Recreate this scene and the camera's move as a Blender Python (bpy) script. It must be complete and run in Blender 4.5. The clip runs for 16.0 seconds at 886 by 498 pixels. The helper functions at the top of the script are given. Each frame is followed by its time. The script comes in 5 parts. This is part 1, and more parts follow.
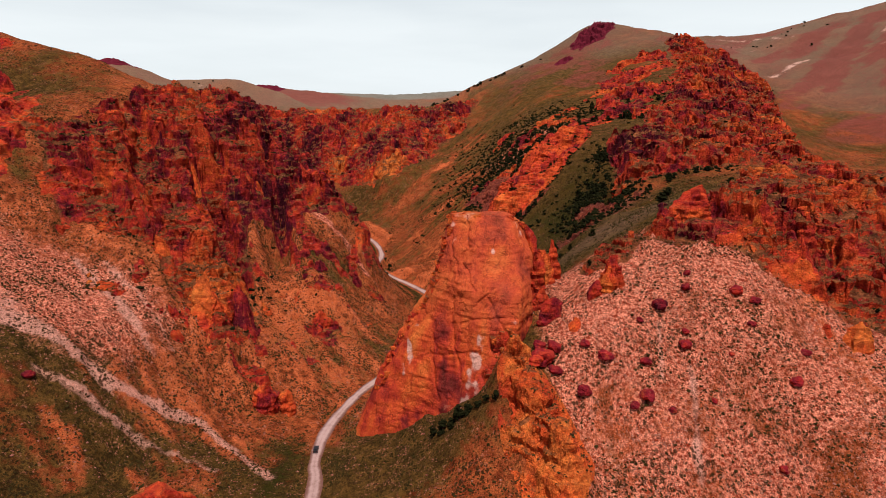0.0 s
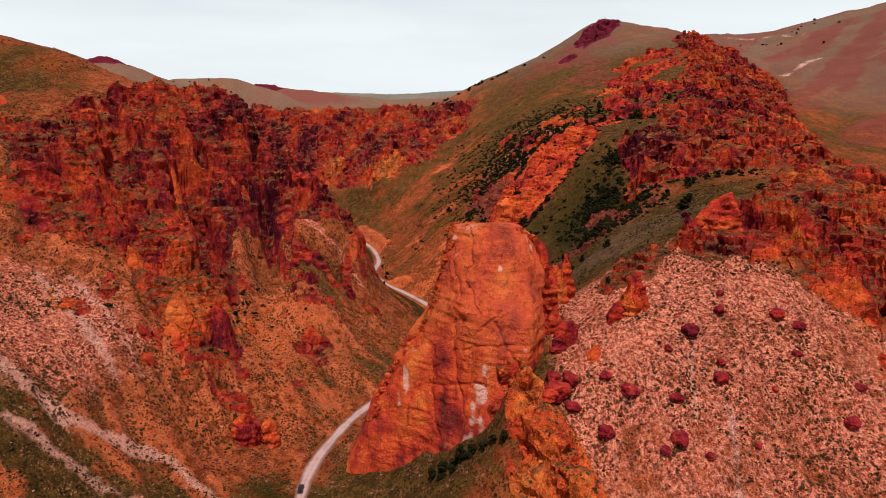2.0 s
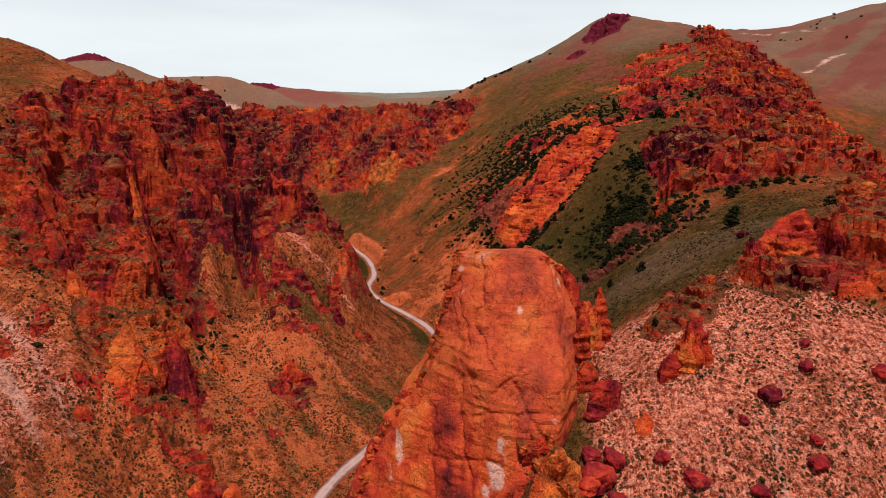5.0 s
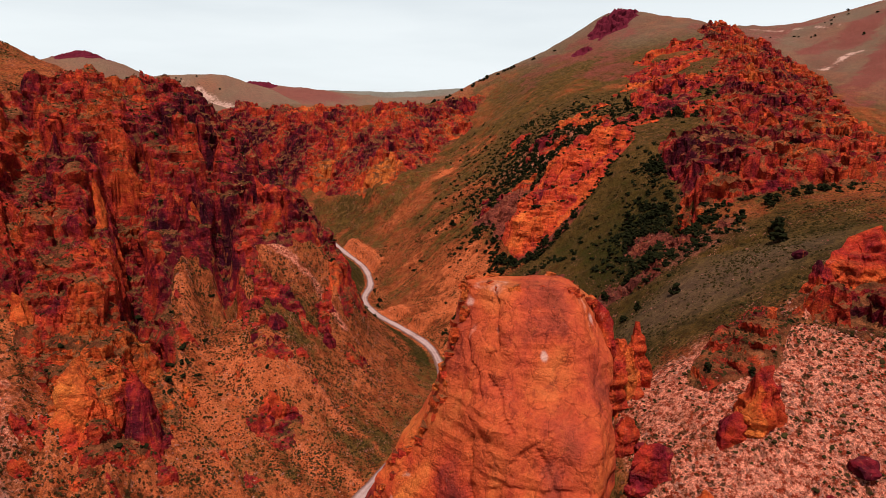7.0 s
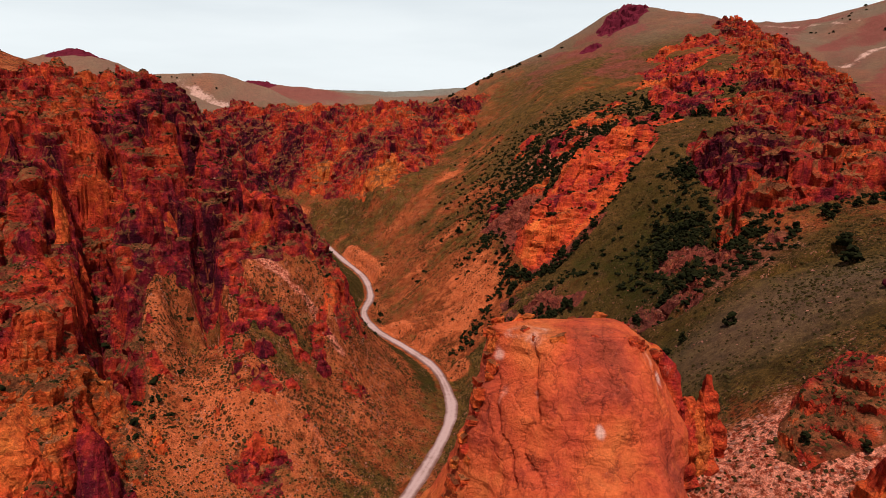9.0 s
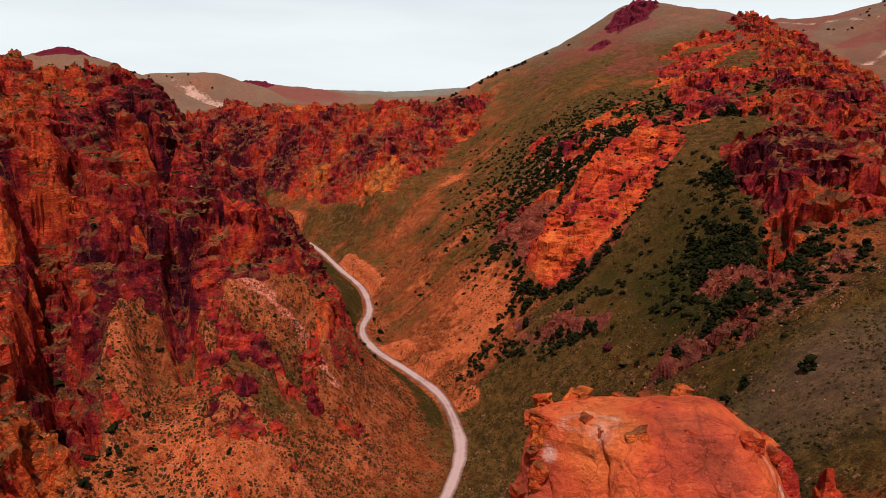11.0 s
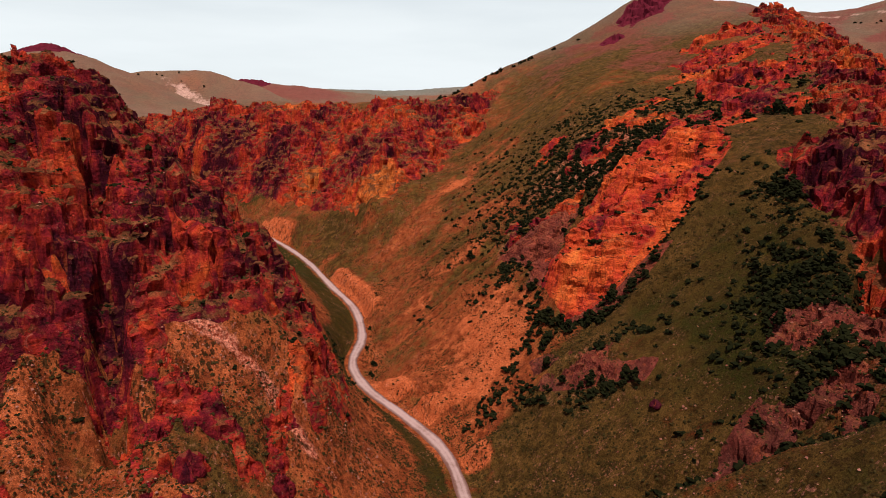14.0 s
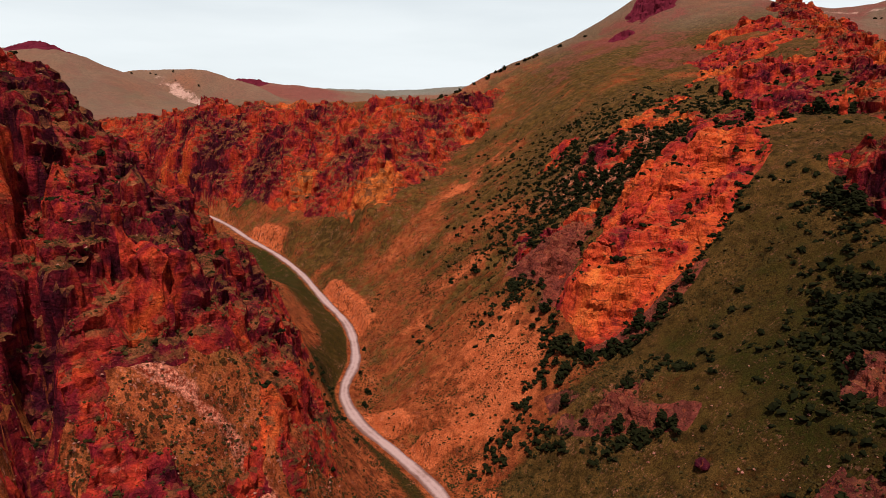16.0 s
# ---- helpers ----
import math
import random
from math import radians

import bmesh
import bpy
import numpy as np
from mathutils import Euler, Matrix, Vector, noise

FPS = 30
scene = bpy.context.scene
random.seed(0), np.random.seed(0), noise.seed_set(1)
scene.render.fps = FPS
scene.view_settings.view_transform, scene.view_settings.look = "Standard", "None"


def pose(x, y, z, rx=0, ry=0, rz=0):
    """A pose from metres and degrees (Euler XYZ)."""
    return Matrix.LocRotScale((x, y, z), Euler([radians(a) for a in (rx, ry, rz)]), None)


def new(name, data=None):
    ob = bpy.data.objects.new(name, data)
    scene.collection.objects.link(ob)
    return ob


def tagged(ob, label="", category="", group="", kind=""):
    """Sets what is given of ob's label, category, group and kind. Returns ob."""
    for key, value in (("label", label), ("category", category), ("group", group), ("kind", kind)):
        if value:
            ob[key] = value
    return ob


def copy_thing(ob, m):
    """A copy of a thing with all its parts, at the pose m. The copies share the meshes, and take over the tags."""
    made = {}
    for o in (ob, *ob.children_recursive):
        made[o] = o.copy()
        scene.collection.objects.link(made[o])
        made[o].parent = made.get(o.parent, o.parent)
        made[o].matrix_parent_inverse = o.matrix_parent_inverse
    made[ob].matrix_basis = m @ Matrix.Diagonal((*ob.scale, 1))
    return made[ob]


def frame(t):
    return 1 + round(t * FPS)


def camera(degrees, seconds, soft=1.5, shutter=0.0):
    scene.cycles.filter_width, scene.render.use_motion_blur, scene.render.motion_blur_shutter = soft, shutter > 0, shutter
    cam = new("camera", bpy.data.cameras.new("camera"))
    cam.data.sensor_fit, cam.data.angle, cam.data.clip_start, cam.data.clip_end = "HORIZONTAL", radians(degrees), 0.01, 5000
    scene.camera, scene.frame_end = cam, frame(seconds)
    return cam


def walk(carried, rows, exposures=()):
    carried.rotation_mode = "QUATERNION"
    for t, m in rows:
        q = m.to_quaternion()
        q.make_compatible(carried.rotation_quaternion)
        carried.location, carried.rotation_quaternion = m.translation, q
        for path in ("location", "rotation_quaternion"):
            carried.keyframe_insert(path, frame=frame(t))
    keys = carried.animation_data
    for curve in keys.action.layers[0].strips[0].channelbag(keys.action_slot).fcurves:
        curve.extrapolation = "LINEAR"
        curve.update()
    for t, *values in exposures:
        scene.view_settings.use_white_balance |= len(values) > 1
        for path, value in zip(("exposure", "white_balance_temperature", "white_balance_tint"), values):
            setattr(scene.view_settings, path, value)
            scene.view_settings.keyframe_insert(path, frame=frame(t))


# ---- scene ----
cam = camera(73.7, 16.0, soft=0.9)
METRES, EYE, TILT, LEAN, TURN = 170.0, 125.0, -12.06, 0.0, 0.0
ROWS = [
    (0.0, 0.0, 0.0, 0.0, -0.0, 0.0, 0.0),
    (0.5, -0.0004, 0.0389, 0.0085, -0.0, 0.006, -0.01),
    (1.0, -0.0004, 0.0797, 0.0173, -0.013, -0.0, -0.03),
    (1.5, -0.0008, 0.1197, 0.0258, -0.013, -0.006, -0.03),
    (2.0, -0.001, 0.1632, 0.0351, 0.0, -0.006, -0.05),
    (2.5, -0.0014, 0.2062, 0.0444, 0.019, -0.006, -0.03),
    (3.0, -0.0019, 0.2526, 0.0544, 0.032, -0.013, -0.04),
    (3.5, -0.003, 0.2975, 0.0641, 0.051, -0.013, -0.04),
    (4.0, -0.0039, 0.3451, 0.0743, 0.057, -0.019, -0.04),
    (6.5, -0.011, 0.5814, 0.125, 0.006, -0.095, -0.1),
    (7.0, -0.0136, 0.6302, 0.1354, 0.0, -0.107, -0.09),
    (7.5, -0.0171, 0.6772, 0.1448, 0.006, -0.114, -0.14),
    (8.0, -0.0221, 0.7257, 0.1549, 0.019, -0.126, -0.14),
    (8.5, -0.0282, 0.7722, 0.1647, 0.038, -0.126, -0.12),
    (9.0, -0.0357, 0.8211, 0.175, 0.032, -0.114, -0.08),
    (11.5, -0.0575, 1.0609, 0.2254, 0.038, -0.082, -0.03),
    (12.0, -0.0592, 1.1099, 0.2354, 0.038, -0.082, -0.01),
    (12.5, -0.0607, 1.157, 0.2457, 0.032, -0.089, -0.03),
    (13.0, -0.0618, 1.206, 0.2563, 0.038, -0.076, -0.03),
    (13.5, -0.0634, 1.2532, 0.2668, 0.032, -0.089, -0.03),
    (14.0, -0.0644, 1.3014, 0.2767, 0.044, -0.107, -0.02),
    (14.5, -0.0656, 1.3479, 0.2872, 0.038, -0.126, -0.03),
    (15.0, -0.0663, 1.3966, 0.2978, 0.057, -0.126, -0.01),
    (15.5, -0.0674, 1.4436, 0.3084, 0.07, -0.12, -0.01),
    (16.0, -0.0684, 1.4921, 0.3187, 0.095, -0.101, -0.03),
]
walk(cam, [(t, pose(0, 0, EYE, TILT, LEAN, TURN) @ pose(METRES * x, METRES * y, METRES * z, 90 + pitch, roll, yaw)) for t, x, y, z, yaw, pitch, roll in ROWS])

# ---- light ----
SUN_DIR = Vector((0.02, -0.32, 0.94)).normalized()
sun_elev = math.asin(SUN_DIR.z)
sun_rot = math.atan2(SUN_DIR.x, SUN_DIR.y)
sun_data = bpy.data.lights.new("sun", "SUN")
sun_data.energy, sun_data.angle, sun_data.color = 5.0, radians(1.2), (1.0, 0.94, 0.86)
sun = new("sun", sun_data)
sun.rotation_euler = SUN_DIR.to_track_quat("Z", "Y").to_euler()

world = bpy.data.worlds.new("sky")
scene.world = world
world.use_nodes = True
wn, wl = world.node_tree.nodes, world.node_tree.links
wn.clear()
w_out, w_bg, w_sky = wn.new("ShaderNodeOutputWorld"), wn.new("ShaderNodeBackground"), wn.new("ShaderNodeTexSky")
w_sky.sky_type, w_sky.sun_disc = "NISHITA", False
w_sky.sun_elevation, w_sky.sun_rotation = sun_elev, sun_rot
w_tc, w_map, w_noise, w_ramp, w_mix = (wn.new("ShaderNodeTexCoord"), wn.new("ShaderNodeMapping"), wn.new("ShaderNodeTexNoise"),
                                       wn.new("ShaderNodeValToRGB"), wn.new("ShaderNodeMix"))
w_map.inputs["Scale"].default_value = (2.0, 2.0, 13.0)
w_noise.inputs["Scale"].default_value, w_noise.inputs["Detail"].default_value = 1.5, 5.0
w_ramp.color_ramp.elements[0].position, w_ramp.color_ramp.elements[0].color = 0.30, (0.88, 0.88, 0.88, 1)
w_ramp.color_ramp.elements[1].position, w_ramp.color_ramp.elements[1].color = 0.60, (0.99, 0.99, 0.99, 1)
w_mix.data_type = "RGBA"
w_mix.inputs[7].default_value = (12.5, 13.35, 13.75, 1)
wl.new(w_tc.outputs["Generated"], w_map.inputs[0])
wl.new(w_map.outputs[0], w_noise.inputs["Vector"])
wl.new(w_noise.outputs["Fac"], w_ramp.inputs[0])
w_sep, w_high, w_cover = wn.new("ShaderNodeSeparateXYZ"), wn.new("ShaderNodeMapRange"), wn.new("ShaderNodeMath")
wl.new(w_tc.outputs["Generated"], w_sep.inputs[0])
wl.new(w_sep.outputs[2], w_high.inputs[0])
w_high.inputs[1].default_value, w_high.inputs[2].default_value, w_high.inputs[3].default_value, w_high.inputs[4].default_value = 0.14, 0.55, 1.0, 0.04
w_cover.operation = "MULTIPLY"
wl.new(w_ramp.outputs[0], w_cover.inputs[0])
wl.new(w_high.outputs[0], w_cover.inputs[1])
wl.new(w_cover.outputs[0], w_mix.inputs[0])
wl.new(w_sky.outputs[0], w_mix.inputs[6])
wl.new(w_mix.outputs[2], w_bg.inputs[0])
w_bg.inputs[1].default_value = 0.07
wl.new(w_bg.outputs[0], w_out.inputs[0])


# ---- noise on arrays ----
def hash01(ix, iy, iz, seed):
    h = (ix.astype(np.int64) * 374761393 + iy.astype(np.int64) * 668265263 + iz.astype(np.int64) * 2147483647 + seed * 144665) & 0xFFFFFFFF
    h = ((h ^ (h >> 13)) * 1274126177) & 0xFFFFFFFF
    h = ((h ^ (h >> 16)) * 2246822519) & 0xFFFFFFFF
    return ((h ^ (h >> 15)) & 0xFFFFFF) / float(0xFFFFFF)


def vnoise2(x, y, seed=0):
    """Smooth noise of two coordinates, from -1 to 1."""
    ix, iy = np.floor(x), np.floor(y)
    fx, fy = x - ix, y - iy
    ux, uy = fx * fx * fx * (fx * (fx * 6 - 15) + 10), fy * fy * fy * (fy * (fy * 6 - 15) + 10)
    z = np.zeros(1)
    a, b = hash01(ix, iy, z, seed), hash01(ix + 1, iy, z, seed)
    c, d = hash01(ix, iy + 1, z, seed), hash01(ix + 1, iy + 1, z, seed)
    return 2 * ((a + (b - a) * ux) * (1 - uy) + (c + (d - c) * ux) * uy) - 1


def vnoise3(x, y, z, seed=0):
    iz = np.floor(z)
    fz = z - iz
    uz = fz * fz * (3 - 2 * fz)
    ix, iy = np.floor(x), np.floor(y)
    fx, fy = x - ix, y - iy
    ux, uy = fx * fx * (3 - 2 * fx), fy * fy * (3 - 2 * fy)
    lay = []
    for k in (0, 1):
        a, b = hash01(ix, iy, iz + k, seed), hash01(ix + 1, iy, iz + k, seed)
        c, d = hash01(ix, iy + 1, iz + k, seed), hash01(ix + 1, iy + 1, iz + k, seed)
        lay.append((a + (b - a) * ux) * (1 - uy) + (c + (d - c) * ux) * uy)
    return 2 * (lay[0] + (lay[1] - lay[0]) * uz) - 1


def fbm2(x, y, size, octaves=4, seed=0, gain=0.5):
    out, amp, total = 0, 1.0, 0.0
    for k in range(octaves):
        ca, sa = math.cos(0.7 * k + 0.3), math.sin(0.7 * k + 0.3)
        s = 2.03 ** k / size
        out = out + amp * vnoise2((x * ca - y * sa) * s + 17.3 * k, (x * sa + y * ca) * s - 9.1 * k, seed + k)
        total, amp = total + amp, amp * gain
    return out / total


def cells2(x, y, size, seed=0):
    """Voronoi: distance to the border between the two nearest cells, and a random number for the cell."""
    x, y = x / size, y / size
    ix, iy = np.floor(x), np.floor(y)
    d1 = np.full(x.shape, 9.0)
    d2 = np.full(x.shape, 9.0)
    rid = np.zeros(x.shape)
    zero = np.zeros(1)
    for dx in (-1, 0, 1):
        for dy in (-1, 0, 1):
            cx, cy = ix + dx, iy + dy
            px, py = cx + hash01(cx, cy, zero, seed), cy + hash01(cx, cy, zero + 1, seed)
            d = np.hypot(px - x, py - y)
            r = hash01(cx, cy, zero + 2, seed)
            near = d < d1
            d2 = np.where(near, d1, np.minimum(d2, d))
            rid = np.where(near, r, rid)
            d1 = np.where(near, d, d1)
    return (d2 - d1) * size, rid


def smooth(a, lo, hi):
    t = np.clip((a - lo) / (hi - lo), 0, 1)
    return t * t * (3 - 2 * t)


# ---- the lie of the land: lines of known height, and a thin plate bent through them ----
LINES = []


def line(*pts, step=35.0):
    """A line on the ground, given by (x, y, height) points, cut into even steps."""
    for (ax, ay, az), (bx, by, bz) in zip(pts, pts[1:]):
        n = max(1, int(math.hypot(bx - ax, by - ay) / step))
        for i in range(n):
            t = i / n
            LINES.append((ax + (bx - ax) * t, ay + (by - ay) * t, az + (bz - az) * t))
    LINES.append(pts[-1])


ROAD = [(-40, -120, -20), (-44, 0, -18), (-47, 100, -16.5), (-50, 200, -15), (-54, 224, -14.8), (-54.5, 245, -14.3), (-51, 264, -13.8), (-43, 288, -13),
        (-33, 306, -12), (-20, 335, -10.5), (-8, 370, -9.5), (-2.5, 395, -9), (-3, 415, -8.5), (-11, 446, -7), (-30, 473, -5), (-46, 492, -3.5),
        (-56, 510, -2), (-60, 527, -1), (-59.5, 560, 0), (-71, 606, 2), (-94, 648, 6), (-122, 700, 11), (-152, 745, 15), (-190, 790, 20), (-232, 845, 25), (-290, 905, 31), (-380, 985, 40)]
line(*ROAD, step=30)
# west of the road
line((-95, 60, -8), (-85, 200, -8), (-82, 260, -7), (-66, 300, -3), (-50, 335, 1), (-37, 365, 1), (-28, 405, 1), (-40, 447, 4), (-60, 490, 9), (-72, 522, 14), (-88, 580, 14), (-118, 640, 18))
line((-140, 100, 8), (-112, 190, 2), (-104, 231, 1), (-98, 278, 14), (-104, 316, 22), (-105, 362, 31), (-78, 360, 31), (-60, 376, 21), (-51, 408, 27), (-60, 450, 32), (-74, 505, 32))
line((-230, 110, 62), (-175, 190, 47), (-152, 220, 42), (-140, 265, 40), (-132, 300, 45), (-129, 336, 55), (-128, 365, 59), (-114, 386, 69), (-90, 398, 65), (-67, 419, 52), (-88, 467, 63), (-100, 520, 60))
line((-131, 218, 24), (-118, 255, 17))
line((-210, 230, 68), (-176, 281, 54), (-165, 325, 75), (-143, 332, 68))
line((-330, 200, 130), (-265, 290, 110), (-206, 362, 116), (-170, 372, 98), (-145, 395, 92), (-115, 403, 92), (-113, 441, 103))
line((-480, 250, 200), (-380, 340, 160), (-300, 412, 146))
line((-640, 560, 255), (-450, 600, 216), (-360, 530, 193), (-275, 461, 174), (-235, 470, 158), (-200, 476, 146), (-167, 478, 141), (-133, 457, 130), (-116, 446, 106))
line((-330, 590, 150), (-260, 545, 135), (-190, 535, 118), (-140, 520, 95))
line((-420, 640, 150), (-300, 620, 120), (-215, 610, 72), (-165, 610, 52))
line((-420, 800, 125), (-320, 780, 90), (-240, 740, 52))
# foot and brow of the cliffs at the head of the canyon
line((-460, 1010, 80), (-380, 1000, 70), (-310, 925, 62), (-240, 878, 55), (-175, 832, 52), (-128, 775, 56), (-80, 728, 60), (-55, 716, 68), (-15, 790, 88), (20, 860, 115))
line((-480, 1080, 125), (-380, 1060, 130), (-300, 985, 131), (-225, 945, 133), (-160, 905, 131), (-100, 862, 130), (-75, 835, 122), (-40, 830, 122), (-15, 862, 128), (40, 925, 147))
line((-400, 1150, 131), (-277, 1186, 131), (-130, 1080, 130), (-70, 1000, 134), (10, 985, 160), (67, 1005, 188), (110, 1020, 208), (175, 1035, 234), (255, 1072, 287))
# east of the road: the long slope, its gullies and spurs
line((12, 400, -4), (8, 440, -2), (-12, 475, 1), (-30, 512, 4), (-42, 560, 8), (-52, 610, 12), (-72, 660, 20), (-100, 712, 26), (-142, 755, 30))
line((30, 440, 22), (35, 486, 37), (29, 528, 46), (10, 560, 42), (-10, 610, 42), (-25, 660, 48), (-45, 700, 60))
line((58, 402, 35), (62, 440, 47), (53, 482, 45), (62, 520, 68), (50, 570, 72), (40, 640, 82), (30, 720, 92), (40, 800, 118))
line((103, 421, 76), (112, 460, 95), (118, 510, 112), (122, 524, 115), (110, 580, 118), (105, 660, 130), (110, 760, 145), (100, 880, 165))
line((124, 378, 88), (140, 440, 104), (153, 525, 125), (169, 530, 128), (190, 580, 135), (210, 680, 155), (240, 800, 185), (260, 920, 225))
line((15, 372, -4), (38, 388, 17), (60, 382, 36), (80, 362, 54), (102, 348, 72), (128, 358, 85), (170, 362, 96))
line((22, 330, 8), (45, 322, 32), (80, 312, 65), (118, 318, 84), (165, 330, 97))
line((-8, 300, -8), (18, 285, 14), (45, 275, 45), (75, 272, 68))
line((0, 246, 22), (30, 242, 42), (52, 240, 58), (74, 236, 67), (100, 258, 81), (145, 260, 89), (200, 285, 92), (262, 330, 90))
line((130, 130, -8), (114, 175, 20), (110, 215, 56), (130, 240, 76))
line((55, 140, -8), (60, 172, 14), (58, 202, 39), (81, 214, 53), (84, 232, 66))
line((240, 130, 30), (190, 160, 30), (150, 203, 44), (170, 235, 66))
line((-30, 120, -14), (-10, 160, -7), (16, 174, 5), (24, 190, 20))
line((-33, 214, -10), (-4, 187, 0), (5, 194, 10), (12, 192, 18))
line((-16, 232, 0), (0, 216, 10), (14, 204, 22))
line((-32, 160, -14), (-24, 222, -6), (-32, 255, -9))
line((270, 200, 70), (330, 300, 82), (300, 400, 82), (275, 462, 98), (290, 560, 120), (340, 700, 150), (400, 830, 182), (437, 887, 190))
line((240, 470, 112), (250, 560, 135), (290, 700, 170), (330, 850, 215), (371, 944, 243))
line((430, 300, 92), (420, 450, 88), (470, 620, 110), (520, 760, 150), (500, 880, 195), (470, 1000, 240), (430, 1100, 272))
line((255, 1072, 287), (330, 1090, 282), (430, 1120, 277), (556, 1130, 278), (680, 1110, 305), (810, 1080, 335), (1000, 1000, 380), step=60)
line((700, 400, 150), (640, 640, 175), (680, 850, 260), step=60)
# the far hills
line((-900, 1250, 215), (-800, 1330, 232), (-735, 1352, 247), (-680, 1370, 234), (-648, 1395, 223), (-594, 1405, 204), (-548, 1420, 182), (-462, 1420, 140), (-330, 1400, 124), step=60)
line((-800, 1560, 215), (-640, 1570, 222), (-540, 1560, 219), (-430, 1570, 196), (-300, 1580, 150), step=80)
line((-1000, 2300, 235), (-658, 2277, 242), (-557, 2200, 240), (-470, 2150, 226), (-380, 2080, 196), (-300, 2030, 160), step=120)
line((-900, 2800, 262), (-339, 2723, 243), (-150, 2710, 246), (0, 2700, 256), (120, 2690, 260), (500, 2600, 262), step=200)
line((-150, 1350, 118), (0, 1500, 130), (200, 1700, 165), (-200, 1800, 130), step=150)
line((0, 1180, 150), (200, 1300, 210), (450, 1400, 230), step=120)
line((-700, 1465, 185), (-560, 1485, 152), (-420, 1490, 128), step=60)
line((-900, 1850, 190), (-600, 1850, 165), (-400, 1760, 135), step=100)
line((-520, 700, 170), (-620, 900, 170), (-700, 1100, 185), (-560, 1180, 150), step=90)
line((-700, 300, 240), (-900, 800, 220), step=150)
line((-420, 60, 160), (-300, 60, 105), (-240, -100, 70), step=90)
line((90, 0, 0), (200, 0, 20), (350, 60, 70), (450, 150, 100), step=90)
line((60, -200, -10), (-150, -200, 20), step=120)
for k in range(16):
    LINES.append((4200 * math.cos(k * math.pi / 8), 800 + 4200 * math.sin(k * math.pi / 8), 150 + 40 * math.sin(k * 2.3)))

CTRL = np.array(LINES, float)
_, keep_ids = np.unique(np.round(CTRL[:, :2]), axis=0, return_index=True)
CTRL = CTRL[np.sort(keep_ids)]


def tps_kernel(dx, dy):
    r2 = (dx * dx + dy * dy) / 1e4 + 1e-12
    return r2 * np.log(r2)


nC = len(CTRL)
K = tps_kernel(CTRL[:, None, 0] - CTRL[None, :, 0], CTRL[:, None, 1] - CTRL[None, :, 1]) + np.eye(nC) * 0.006
P = np.c_[np.ones(nC), CTRL[:, :2] / 100]
TPS = np.linalg.solve(np.block([[K, P], [P.T, np.zeros((3, 3))]]), np.r_[CTRL[:, 2], np.zeros(3)])


def plate(x, y):
    shape = np.shape(x)
    x, y = np.ravel(x), np.ravel(y)
    out = np.empty(x.size)
    for i in range(0, x.size, 4000):
        a, b = x[i:i + 4000], y[i:i + 4000]
        out[i:i + 4000] = tps_kernel(a[:, None] - CTRL[None, :, 0], b[:, None] - CTRL[None, :, 1]) @ TPS[:nC] + TPS[nC] + TPS[nC + 1] * a / 100 + TPS[nC + 2] * b / 100
    return out.reshape(shape)


# the plate on a lattice, looked up between its knots
LX = np.concatenate([np.linspace(-4500, -560, 40)[:-1], np.arange(-560, 640, 7.0), np.linspace(640, 4500, 40)])
LY = np.concatenate([np.linspace(-1500, -100, 20)[:-1], np.arange(-100, 1240, 7.0), np.linspace(1240, 4700, 60)])
LZ = plate(*np.meshgrid(LX, LY))


def base(x, y):
    i = np.clip(np.searchsorted(LX, x) - 1, 0, len(LX) - 2)
    j = np.clip(np.searchsorted(LY, y) - 1, 0, len(LY) - 2)
    u = np.clip((x - LX[i]) / (LX[i + 1] - LX[i]), 0, 1)
    v = np.clip((y - LY[j]) / (LY[j + 1] - LY[j]), 0, 1)
    return (LZ[j, i] * (1 - u) + LZ[j, i + 1] * u) * (1 - v) + (LZ[j + 1, i] * (1 - u) + LZ[j + 1, i + 1] * u) * v


def along(pts, x, y):
    """Distance from a polyline, and the height interpolated along it."""
    best = np.full(np.shape(x), 1e9)
    val = np.zeros(np.shape(x))
    for p, q in zip(pts, pts[1:]):
        dx, dy = q[0] - p[0], q[1] - p[1]
        t = np.clip(((x - p[0]) * dx + (y - p[1]) * dy) / (dx * dx + dy * dy), 0, 1)
        d = np.hypot(x - p[0] - t * dx, y - p[1] - t * dy)
        near = d < best
        best = np.where(near, d, best)
        val = np.where(near, p[2] + (q[2] - p[2]) * t, val)
    return best, val


def inside(poly, x, y):
    """Signed distance from a plan outline: positive within."""
    d = np.full(np.shape(x), 1e9)
    odd = np.zeros(np.shape(x), bool)
    for (ax, ay), (bx, by) in zip(poly, poly[1:] + poly[:1]):
        dx, dy = bx - ax, by - ay
        t = np.clip(((x - ax) * dx + (y - ay) * dy) / (dx * dx + dy * dy), 0, 1)
        d = np.minimum(d, np.hypot(x - ax - t * dx, y - ay - t * dy))
        if by != ay:
            odd ^= ((ay > y) != (by > y)) & (x < (bx - ax) * (y - ay) / (by - ay) + ax)
    return np.where(odd, d, -d)


def spline_road():
    pts = []
    for i in range(len(ROAD) - 1):
        p0, p1, p2, p3 = (Vector(ROAD[min(max(i + k, 0), len(ROAD) - 1)]) for k in (-1, 0, 1, 2))
        n = max(3, int((p2 - p1).length / 3.0))
        for k in range(n):
            t = k / n
            pts.append(0.5 * (2 * p1 + (p2 - p0) * t + (2 * p0 - 5 * p1 + 4 * p2 - p3) * t * t + (3 * p1 - p0 - 3 * p2 + p3) * t ** 3))
    return pts + [Vector(ROAD[-1])]


